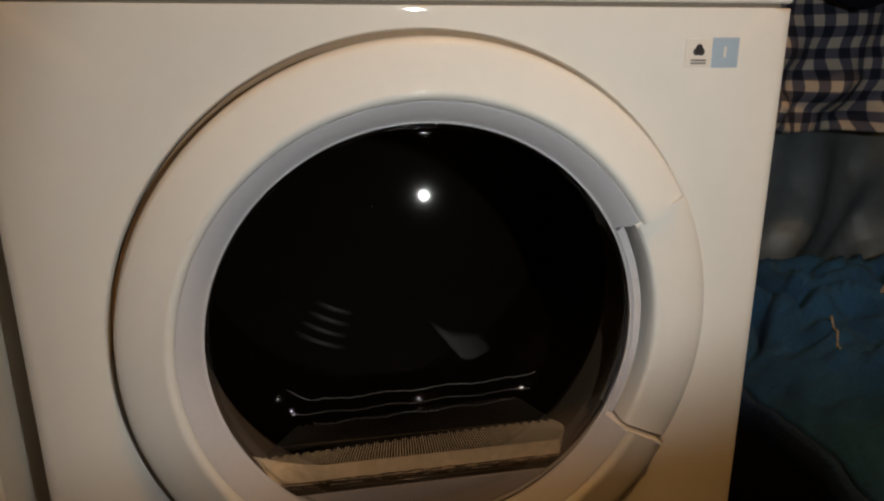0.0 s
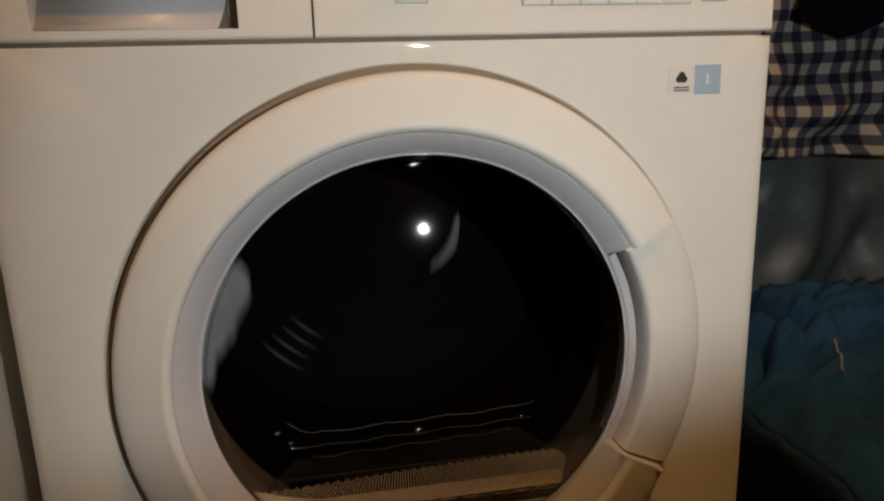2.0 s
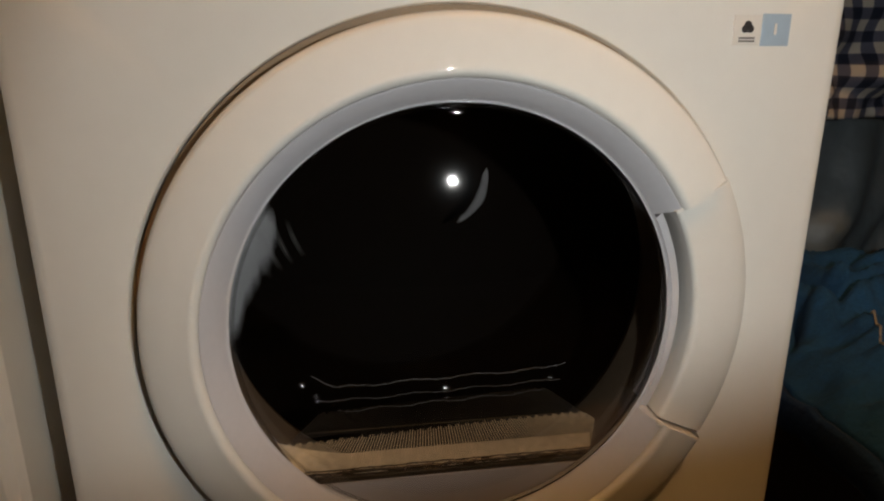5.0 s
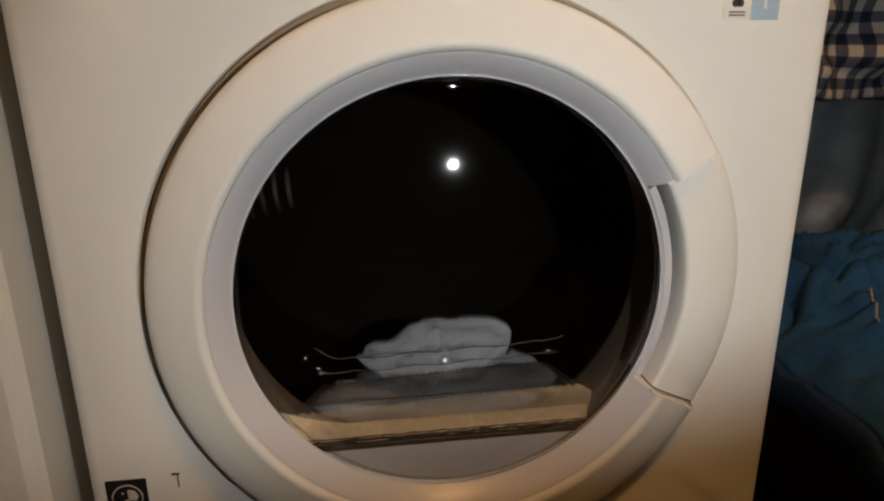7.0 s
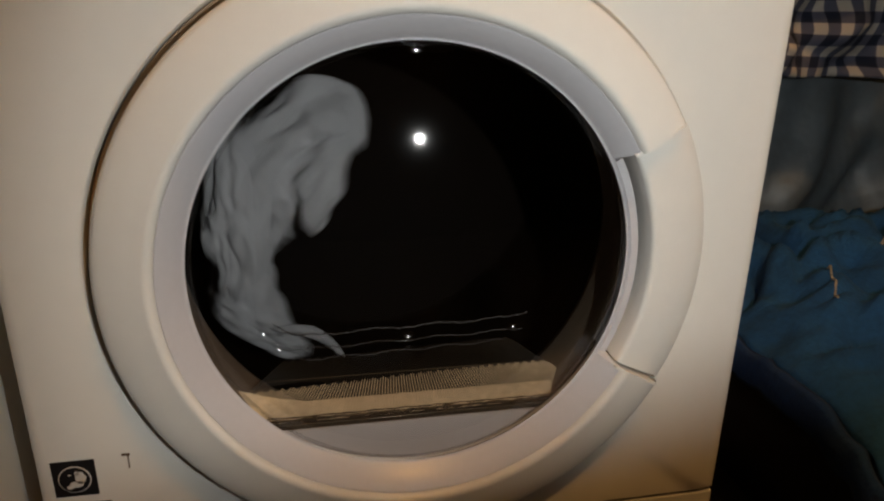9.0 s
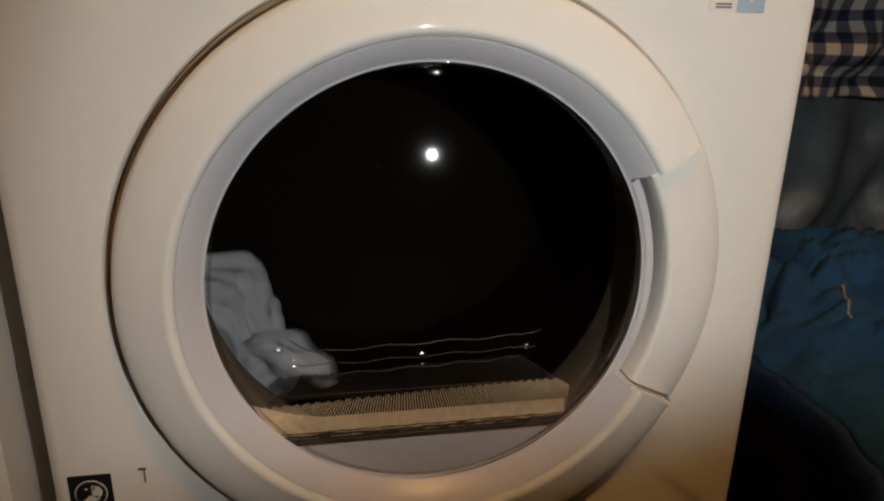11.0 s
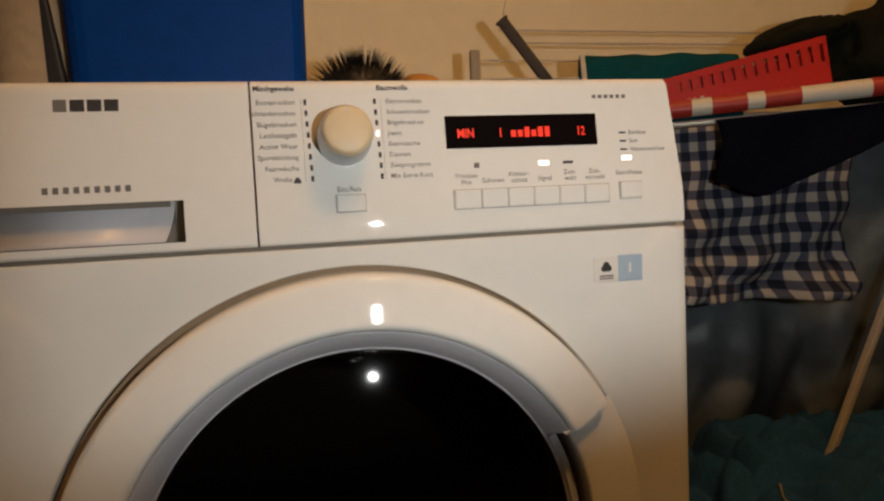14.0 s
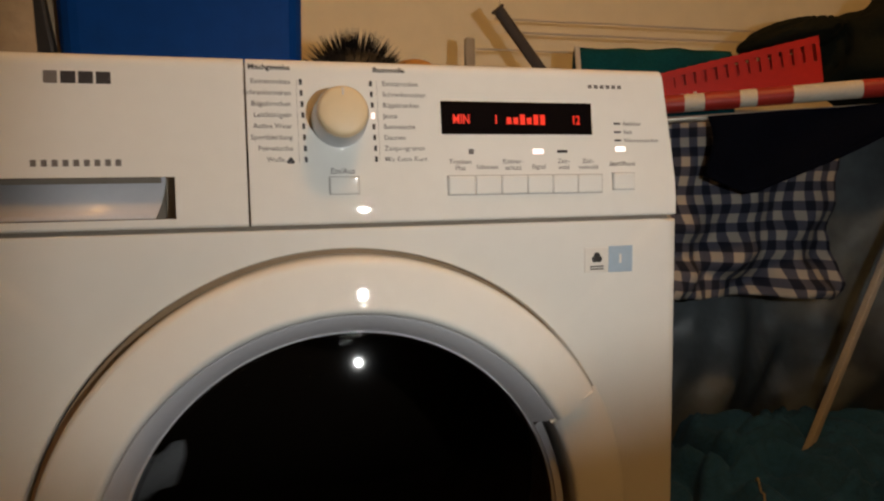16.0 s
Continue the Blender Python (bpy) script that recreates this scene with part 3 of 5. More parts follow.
    pane = part("glass", lathe(prof, C), GLASS, door, "smoked domed door glass", smooth=True)
    pane.visible_shadow = False
    rim_ring = part("glass_rim", lathe([(0.1742 + 0.0010 * math.cos(a), 0.0052 + 0.0010 * math.sin(a)) for a in [2 * math.pi * k / 10 for k in range(10)]], C, close=True), RIMG, door, "thin rounded rim of the door glass", smooth=True)
    rim_ring.visible_shadow = False
    # inner glass bowl that reaches into the drum
    def bowl(a):
        w = 0.0012 * math.sin(radians(a) * 7) + 0.0008 * math.sin(radians(a) * 17 + 1)
        d = 0.020 * max(0.0, -math.sin(radians(a)))
        return ([(0.1500 + w, 0.060 + d), (0.1460 + w, 0.0635 + d), (0.1400, 0.064 + d)]
                + [(0.1000, 0.066 + 0.8 * d), (0.0500, 0.067 + 0.4 * d), (0.0005, 0.0675)])
    inner_bowl = part("inner_glass", lathe(bowl, C), GLINT, door, "clear shallow inner glass dish", smooth=True)
    inner_bowl.visible_shadow = False
    # flat discs added on its foot only to throw glints of the torch
    for x, z, w in ((0.0085, 0.353, 0.0075), (-0.1145, 0.3540, 0.0038), (-0.1130, 0.3485, 0.0036), (0.1135, 0.3555, 0.0048), (-0.1262, 0.366, 0.0050), (0.0095, 0.342, 0.0026)):
        b = bmesh.new()
        q = (Vector((0.0, -0.55, 0.675)) - Vector((x, 0.090, z))).to_track_quat("Z", "Y").to_matrix().to_4x4()
        bmesh.ops.create_uvsphere(b, u_segments=24, v_segments=24, radius=1, matrix=Matrix.Translation((x, 0.090, z)) @ q @ Matrix.Diagonal((w, w * 0.7, w * 0.12, 1)))
        glint_ob = part("glint_disc", b, GLINTDISC, inner_bowl, "small disc added to throw a glint on the inner glass", smooth=True)
        glint_ob.visible_shadow = False
    # two more added discs, turned to glint at the top of the pane
    for x, y, z, w in ((0.0030, 0.0030, 0.6225, 0.0040), (0.0115, 0.0005, 0.6300, 0.0024)):
        b = bmesh.new()
        q = (Vector((0.0, -0.55, 0.675)) - Vector((x, y, z))).to_track_quat("Z", "Y").to_matrix().to_4x4()
        bmesh.ops.create_uvsphere(b, u_segments=24, v_segments=24, radius=1, matrix=Matrix.Translation((x, y, z)) @ q @ Matrix.Diagonal((w * 1.6, w * 0.6, w * 0.12, 1)))
        glint_ob = part("glint_disc", b, GLINTDISC, pane, "small disc added to throw a glint at the glass edge", smooth=True)
        glint_ob.visible_shadow = False
    # thin grey rods along the foot of the bowl, drawn for broken lines of glints
    for h, z0, y, r, lift in ((0.122, -0.088, 0.088, 0.0006, 0.060), (0.118, -0.103, 0.090, 0.0004, 0.012), (0.100, -0.113, 0.088, 0.0004, 0.006)):
        bm = bmesh.new()
        pts = []
        for k in range(61):
            e = 2 * k / 60 - 1
            pts.append(Vector((C[0] + h * e, y, C[1] + z0 + 0.003 * e + 0.0012 * math.sin(k * 0.42 + h * 90) + 0.0005 * math.sin(k * 1.7) + lift * max(0, abs(e) - 0.84) * (1.6 if e < 0 else 0.5))))
        for k, (p, q) in enumerate(zip(pts, pts[1:])):
            add_rod(bm, p, q, r * (0.6 + 0.7 * abs(math.sin(k * 1.3 + h * 50))), 6)
        part("glint_rod", bm, LIPM, inner_bowl, "thin grey rod drawn for a line of glints on the inner glass", smooth=True)

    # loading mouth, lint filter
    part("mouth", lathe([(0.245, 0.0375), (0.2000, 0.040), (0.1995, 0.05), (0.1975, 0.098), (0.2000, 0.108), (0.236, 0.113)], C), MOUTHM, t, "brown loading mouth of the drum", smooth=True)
    chord = 0.299
    bm = bmesh.new()
    w0 = math.sqrt(0.196 ** 2 - (C[1] - chord) ** 2)
    pts = [(C[0] - w0, chord)] + [(C[0] + 0.196 * math.cos(a), C[1] + 0.196 * math.sin(a)) for a in [math.atan2(chord - C[1], -w0) + (math.atan2(chord - C[1], w0) - math.atan2(chord - C[1], -w0)) % (2 * math.pi) * k / 20 for k in range(1, 20)]] + [(C[0] + w0, chord)]
    f = [bm.verts.new((x, 0.030, z)) for x, z in pts]
    g = [bm.verts.new((x, 0.036, z)) for x, z in pts]
    bm.faces.new(f)
    for i in range(len(pts)):
        bm.faces.new((f[i], g[i], g[(i + 1) % len(pts)], f[(i + 1) % len(pts)]))
    bmesh.ops.recalc_face_normals(bm, faces=bm.faces)
    part("filter_cover", bm, COVERM, t, "pale lilac-grey plate below the lint filter")
    filt = part("lint_filter", box((C[0] - 0.170, 0.031, chord), (C[0] + 0.170, 0.036, chord + 0.0055), 0.0012), STEEL, t, "worn brass-coloured lint filter with fine ribs")
    knee, back = 0.058, 0.094
    slope = lambda y: chord + 0.0055 + (y - 0.036) * 0.36 + max(0.0, y - knee) * 0.32
    half = lambda y: 0.180 - 0.018 * (y - 0.036) / (knee - 0.036) - 0.020 * max(0.0, y - knee) / (back - knee)
    def front(u, v):
        y = 0.036 + (knee - 0.036) * v
        return (C[0] + half(y) * (2 * u - 1), y, slope(y) - 0.0014 + 0.0006 * noise.noise(Vector((u * 30, v * 4, 3))) + v * (0.020 * max(0.0, 1 - u / 0.22) ** 1.5))
    part("filter_front", sheet(front, 90, 8), FILTERF, filt, smooth=True)
    def ribs(name, count, ya, yb, m, w):
        bm = bmesh.new()
        for i in range(count):
            u = 2 * (i + 0.5) / count - 1
            y0, y1 = ya + 0.003 * math.sin(i * 0.09), yb + 0.004 * math.sin(u * 1.3 + 0.4) + 0.001 * math.sin(i * 1.7)
            a = Vector((C[0] + half(y0) * u, y0, slope(y0) - 0.0010))
            c = Vector((C[0] + half(y1) * u, y1, slope(y1)))
            n, h = Vector((w, 0, 0)), Vector((0, 0, 0.0009))
            v = [bm.verts.new(p) for p in (a - n, a + n, c + n, c - n, a + h * 0.3, c + h)]
            bm.faces.new((v[0], v[4], v[5], v[3]))
            bm.faces.new((v[1], v[2], v[5], v[4]))
        tagged(part(name, bm, m, filt), kind="stuff")
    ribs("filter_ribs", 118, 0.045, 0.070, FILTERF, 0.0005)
    # same comb further back, its fade into shade painted near-black
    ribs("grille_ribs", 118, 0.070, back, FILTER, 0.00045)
    for f in (0.5,):
        y = knee + (back - knee) * f
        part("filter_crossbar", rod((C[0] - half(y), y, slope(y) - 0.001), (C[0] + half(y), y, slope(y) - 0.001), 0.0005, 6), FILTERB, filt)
    rnd = random.Random(5)
    for y, r in ((0.0372, 0.0016), (0.0405, 0.0007)):
        bm = bmesh.new()
        pts = [Vector((C[0] + 0.172 * (2 * k / 60 - 1), y + rnd.uniform(-0.0003, 0.0003), slope(y) + rnd.uniform(-0.0004, 0.0006))) for k in range(61)]
        for p, q in zip(pts, pts[1:]):
            add_rod(bm, p, q, r * rnd.uniform(0.7, 1.2), 6)
        part("filter_rail", bm, STEEL, filt)

    # drum with three lifters; the gloom inside is painted on as near-black
    drum = part("drum", lathe([(0.236, 0.115), (0.284, 0.12), (0.284, 0.50), (0.275, 0.515), (0.02, 0.53), (0.0005, 0.53)], (0, 0), seg=96), DRUMM, t, "perforated steel drum with its dim inside painted near-black", smooth=True)
    for k in range(3):
        a = 120 * k + 20
        bm = bmesh.new()
        secs = []
        for y in (0.125, 0.15, 0.46, 0.49):
            h = 0.004 if y in (0.125, 0.49) else 0.034
            secs.append([bm.verts.new((x, y, z)) for x, z in ((0.284, -0.035), (0.284 - h * 0.7, -0.018), (0.284 - h, 0), (0.284 - h * 0.7, 0.018), (0.284, 0.035))])
        for p, q in zip(secs, secs[1:]):
            for i in range(4):
                bm.faces.new((p[i], p[i + 1], q[i + 1], q[i]))
        bmesh.ops.transform(bm, matrix=pose(0, 0, 0, 0, -a, 0), verts=bm.verts)
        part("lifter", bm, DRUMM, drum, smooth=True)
    # bright pressed ribs on the drum's back wall
    for i in range(4):
        r0 = 0.172 + 0.020 * i
        arcs = [radians(236.5 + 6 * (k / 8 - 0.5) * 2) for k in range(9)]
        b = bmesh.new()
        for p, q in zip(arcs, arcs[1:]):
            add_rod(b, (r0 * math.cos(p), 0.512, r0 * math.sin(p)), (r0 * math.cos(q), 0.512, r0 * math.sin(q)), 0.0035, 8)
        part("back_rib", b, STUD, drum, "bright steel rib of the drum's back", smooth=True)
    bm = bmesh.new()
    for i in range(40):
        for j in range(7):
            a = radians(i * 9 + (4.5 if j % 2 else 0))
            if (i * 9 + 20) % 120 < 27:
                continue
            vs = bmesh.ops.create_circle(bm, cap_ends=True, segments=6, radius=0.0035)["verts"]
            bmesh.ops.transform(bm, matrix=pose(0, 0, 0, 0, -math.degrees(a), 0) @ pose(0.2832, 0.14 + j * 0.05, 0, 0, 90), verts=vs)
    tagged(part("perforation", bm, SOOT, drum), kind="stuff")
    drum.location = (C[0], 0, C[1])
    return t, drum


# ---- laundry in the drum ----
def crumpled(length, width, depth, seed, ridges=5, bend=0.25):
    """A gathered length of cloth: long soft folds that run along it, a bent back and ragged ends."""
    bm = bmesh.new()
    nu, nv = 80, 96
    off = Vector((seed * 3.7, seed * 1.9, seed * 5.3))
    rings = []
    for i in range(nu + 1):
        s = -1 + 2 * i / nu
        taper = max(0.0, 1 - abs(s) ** 2.6) ** 0.55 * (0.80 + 0.32 * noise.noise(Vector((s * 1.7, seed, 0.5))))
        ring = []
        for j in range(nv):
            a = 2 * math.pi * j / nv
            c, n = math.cos(a), math.sin(a)
            p = Vector((s * 1.5, c * 1.2, n * 1.2)) + off
            wander = noise.noise(p * 0.9) * 1.6
            fold = abs(math.sin(ridges * 0.5 * a + wander + s * 0.9))
            tuck = 1 - abs(noise.noise(p * 2.3 + Vector((wander, 0, 0)))) * 2
            crease = 1 - abs(noise.noise(p * 5.2 + Vector((0, wander, 0)))) * 2
            k = 0.66 + 0.36 * fold ** 0.8 + 0.13 * tuck + 0.05 * crease + 0.26 * noise.noise(p * 0.8)
            end = 1 + 0.30 * noise.noise(Vector((c * 2.2, n * 2.2, seed + (3 if s > 0 else 0))))
            ring.append(bm.verts.new((s * length * end, depth * taper * k * n, width * taper * k * c + bend * width * (s * s - 0.4) + 0.12 * width * math.sin(s * 4 + seed))))
        rings.append(ring)
    for p, q in zip(rings, rings[1:]):
        for j in range(nv):
            bm.faces.new((p[j], p[(j + 1) % nv], q[(j + 1) % nv], q[j]))
    bm.faces.new(list(reversed(rings[0])))
    bm.faces.new(rings[-1])
    bmesh.ops.recalc_face_normals(bm, faces=bm.faces)
    return bm


def laundry():
    kinds = (("bath_towel", (0.088, 0.056, 0.045), 3, 6, 0.30, COTTON, "white crumpled cotton towel tumbling in the drum"),
             ("shirt", (0.076, 0.042, 0.034), 8, 5, 0.45, COTTON, "white crumpled cotton shirt tumbling in the drum"),
             ("pillowcase", (0.074, 0.038, 0.034), 14, 4, -0.35, COTTON, "white twisted pillowcase tumbling in the drum"),
             ("sock", (0.046, 0.022, 0.018), 21, 3, 0.5, COTTON, "short white sock tumbling in the drum"),
             ("cloth_belt", (0.036, 0.0058, 0.0052), 27, 3, 2.2, COTTONB, "narrow pale grey cloth belt tumbling in the drum"),
             ("undershirt", (0.086, 0.050, 0.040), 33, 5, 0.2, COTTOND, "dark brown-grey undershirt tumbling deep in the drum"))
    out = []
    for name, (a, b, c), seed, ridges, bend, m, lab in kinds:
        th = part(name, crumpled(a, b, c, seed, ridges, bend), m, None, smooth=True)
        out.append(tagged(th, lab, "laundry", "laundry in the drum"))
    return out


# ---- neighbours and things round the dryer ----
def washing_machine():
    t = thing("washing_machine", "white washing machine standing beside the tumble dryer", "washing machine", at=(-0.6345, 0.28, 0))
    part("cabinet", box((-0.301, -0.285, 0.02), (0.301, 0.29, 0.85), 0.012), ENAMEL, t)
    for x in (-0.25, 0.25):
        for y in (-0.22, 0.22):
            part("foot", rod((x, y, 0), (x, y, 0.022), 0.02), BLACKP, t)


def blue_bin():
    t = thing("storage_bin", "blue plastic storage bin standing on the dryer", "bin", at=(-0.12, 0.27, 0.8455))
    bm = bmesh.new()
    w0, w1, d0, d1, h = 0.105, 0.112, 0.135, 0.15, 0.36
    def loop(w, d, z, r=0.02):
        pts = []
        for cx, cy, a0 in ((w - r, d - r, 0), (-w + r, d - r, 90), (-w + r, -d + r, 180), (w - r, -d + r, 270)):
            for k in range(5):
                a = radians(a0 + k * 22.5)
                pts.append(bm.verts.new((cx + r * math.cos(a), cy + r * math.sin(a), z)))
        return pts
    ls = [loop(w0 - 0.004, d0 - 0.004, 0), loop(w0, d0, 0.004), loop(w1, d1, h), loop(w1 - 0.003, d1 - 0.003, h), loop(w0 - 0.003, d0 - 0.003, 0.008)]
    for p, q in zip(ls, ls[1:]):
        for i in range(len(p)):
            bm.faces.new((p[i], p[(i + 1) % len(p)], q[(i + 1) % len(p)], q[i]))
    bm.faces.new(list(reversed(ls[0])))
    bm.faces.new(ls[-1])
    part("tub", bm, BLUEP, t, smooth=False)
    rim = bmesh.new()
    for lo, hi in (((-w1 - 0.012, -d1 - 0.012, h - 0.012), (w1 + 0.012, -d1 + 0.002, h + 0.004)), ((-w1 - 0.012, d1 - 0.002, h - 0.012), (w1 + 0.012, d1 + 0.012, h + 0.004)),
                   ((-w1 - 0.012, -d1, h - 0.012), (-w1 + 0.002, d1, h + 0.004)), ((w1 - 0.002, -d1, h - 0.012), (w1 + 0.012, d1, h + 0.004))):
        add_box(rim, lo, hi, 0.002)
    part("rim", rim, BLUEP, t)
    # dark folder and a rolled cloth behind it
    b = box((-0.016, -0.09, 0.0), (0.016, 0.09, 0.30), 0.003, pose(0, 0, 0, 0, -7, 0))
    o = part("folder", b, BLACKP, None)
    o.location = (-0.243, 0.24, 0.8475)
    tagged(o, "black folder standing beside the blue bin", "folder")
    bm = lathe([(0.0005, 0), (0.042, 0), (0.045, 0.01), (0.043, 0.16), (0.036, 0.33), (0.0005, 0.335)], (0, 0), seg=48)
    for v in bm.verts:
        v.co.x *= 1 + 0.12 * math.sin(math.atan2(v.co.z, v.co.x) * 5)
    bmesh.ops.transform(bm, matrix=pose(0, 0, 0, 90), verts=bm.verts)
    o = part("rolled_cloth", bm, CURTAIN, None, smooth=True)
    o.location = (-0.262, 0.19, 0.8465)
    tagged(o, "beige rolled cloth standing at the back", "cloth")


def scrub_brush():
    t = thing("scrub_brush", "black round bristle brush with an orange wooden body", "brush", at=(0.056, 0.30, 0.8455))
    bm = bmesh.new()
    rnd = random.Random(4)
    for i in range(1000):
        a, e = rnd.uniform(0, 2 * math.pi), math.asin(rnd.uniform(-0.15, 1))
        d = Vector((math.cos(a) * math.cos(e), math.sin(a) * math.cos(e) * 0.8, math.sin(e)))
        c = Vector((0, 0, 0.016))
        tip = c + d * rnd.uniform(0.068, 0.078)
        if tip.z < 0.001:
            tip.z = 0.001
        q = d.orthogonal().normalized() * 0.0018
        p = d.cross(q).normalized() * 0.0018
        v = [bm.verts.new(x) for x in (c + d * 0.025 + q, c + d * 0.025 - q * 0.5 + p, c + d * 0.025 - q * 0.5 - p, tip)]
        for f in ((0, 1, 3), (1, 2, 3), (2, 0, 3)):
            bm.faces.new([v[k] for k in f])
    tagged(part("bristles", bm, BRISTLE, t), kind="stuff")
    bm = bmesh.new()
    bmesh.ops.create_uvsphere(bm, u_segments=24, v_segments=12, radius=0.050, matrix=Matrix.Translation((0, 0, 0.037)) @ Matrix.Diagonal((1, 0.8, 0.6, 1)))
    part("core", bm, BRISTLE, t, smooth=True)
    bm = bmesh.new()
    bmesh.ops.create_uvsphere(bm, u_segments=24, v_segments=12, radius=0.038, matrix=Matrix.Translation((0.078, 0.02, 0.030)) @ Matrix.Diagonal((1.0, 0.9, 0.78, 1)))
    part("wooden_body", bm, ORANGE, t, smooth=True)


def drying_rack():
    t = thing("drying_rack", "folding wire drying rack hung with laundry", "drying rack")
    wy = 0.47
    part("arm", rod((0.285, wy - 0.04, 1.002), (0.385, wy - 0.04, 0.875), 0.0085, 10), RACKG, t, "dark grey folding arm")
    part("arm_tip", box((-0.0085, -0.0085, -0.003), (0.0085, 0.0085, 0.002), 0.002, Matrix.Translation((0.285, wy - 0.04, 1.002)) @ pose(0, 0, 0, 0, -39, 0)), RACKG, t)
    part("post", box((0.246, wy - 0.006, 0.86), (0.262, wy + 0.006, 0.968), 0.004), RACKL, t, "beige end post")
    for z, y, x0 in ((0.998, 0.47, 0.295), (0.972, 0.44, 0.30), (0.952, 0.47, 0.254), (0.918, 0.43, 0.254)):
        part("wire", rod((x0, y, z), (1.35, y, z), 0.0016, 8), WIRE, t)
    # front rail that comes forward, and the legs
    part("rail", rod((0.47, 0.33, 0.8325), (1.05, 0.055, 0.853), 0.0042, 10), WIRE, t, "white front rail")
    part("rail", rod((0.43, 0.44, 0.86), (1.2, 0.44, 0.86), 0.004, 10), WIRE, t)
    part("leg", rod((0.44, 0.44, 0.87), (0.62, 0.50, 0.0), 0.008, 10), RACKG, t)
    part("leg", rod((1.2, 0.44, 0.87), (1.05, 0.50, 0.0), 0.008, 10), RACKG, t)
    part("leg", rod((1.05, 0.055, 0.853), (1.08, 0.50, 0.0), 0.008, 10), RACKG, t)
    part("side_rail", rod((1.2, 0.44, 0.87), (1.05, 0.055, 0.853), 0.006, 10), RACKG, t)

    # teal towel over the back wires
    def teal(u, v):
        x = 0.405 + u * 0.27
        k = abs(v - 0.5) * 2
        return (x, 0.425 + (v - 0.5) * 0.022 + 0.004 * math.sin(u * 17), 0.950 - 0.105 * k ** 1.5 - 0.002 * math.sin(u * 5 + 1) + 0.0008 * math.sin(u * 23))
    o = thicken(part("towel", sheet(teal, 30, 14), TEAL, None, smooth=True), 0.005)
    tagged(o, "teal terry towel folded over the drying rack", "towel")
    hem = part("hem", sheet(lambda u, v: (0.4005 + u * 0.007 + 0.004, 0.4175 + (v - 0.5) * 0.012, 0.951 - 0.075 * (1 - v)), 2, 6), TAPEW, o, "cream hem band")
    thicken(hem, 0.004)

    # check cloth below the rail
    L0, L1 = Vector((0.478, 0.335, 0.828)), Vector((0.772, 0.30, 0.842))

    def check(u, v):
        top = L0.lerp(L1, u)
        z = top.z - (0.243 + 0.034 * u + 0.004 * math.sin(u * 6)) * v
        w = 0.012 * math.sin(u * 19 + v * 2.5) * v + 0.010 * math.sin(v * 17 + u * 9) * v ** 1.5 + 0.022 * noise.noise(Vector((u * 5, v * 6, 2))) * v + 0.030 * noise.noise(Vector((u * 9, v * 11, 6))) * max(0, v - 0.45)
        return (top.x + 0.007 * math.sin(v * 9 + u * 6) * v, top.y + w - 0.035 * max(0, v - 0.62) * math.sin(u * 8 + 0.5), z)
    o = thicken(part("check_cloth", sheet(check, 90, 70, (11.4, 9.2)), GINGHAM, None, smooth=True), 0.0015)
    tagged(o, "navy and white checked cloth hanging from the rack", "cloth")

    # navy garment in front of it
    def navy(u, v):
        top = Vector((0.535, 0.295, 0.831)).lerp(Vector((0.98, 0.085, 0.852)), u)
        drop = 0.098 * (1 - abs(u - 0.13) / 0.45 if -0.3 < u - 0.13 < 0.32 else 0.286 + 0.35 * max(0, u - 0.54)) + 0.012
        return (top.x + 0.004 * math.sin(v * 5), top.y - 0.012 - 0.008 * math.sin(u * 14 + v * 3), top.z + 0.004 - drop * v)
    o = thicken(part("navy_garment", sheet(navy, 50, 16), NAVY, None, smooth=True), 0.006)
    tagged(o, "dark navy garment hung over the front rail", "garment")

    hem = part("hem", sheet(lambda u, v: (lambda p: (p[0], p[1] - 0.005, p[2] + 0.006 * (1 - v)))(navy(u, 1.0)), 50, 2), NAVY, o)
    thicken(hem, 0.004)

    # dark clothes piled at the back
    jk = thing("jacket", "dark green jacket bundled on the rack", "clothes", at=(0.925, 0.36, 0.955))
    for n, size, at, seed in (("back_panel", (0.135, 0.075, 0.072), (0, 0, 0), 5), ("sleeve", (0.095, 0.045, 0.05), (0.03, -0.05, -0.035), 6), ("collar", (0.07, 0.04, 0.03), (0.0, -0.02, 0.045), 7)):
        bm = lump(size, seed, 0.3, 1.6, 4, 0.9)
        bmesh.ops.transform(bm, matrix=pose(*at, 0, -16), verts=bm.verts)
        part(n, bm, JACKET, jk, smooth=True)
    o = part("trousers", lump((0.062, 0.05, 0.022), 9, 0.3, 1.6, 4, 0.9), JACKET, None, smooth=True)
    o.location = (0.735, 0.36, 0.966)
    o.rotation_euler = (0, radians(-16), 0)
    tagged(o, "dark rolled trousers lying on the rack", "clothes")


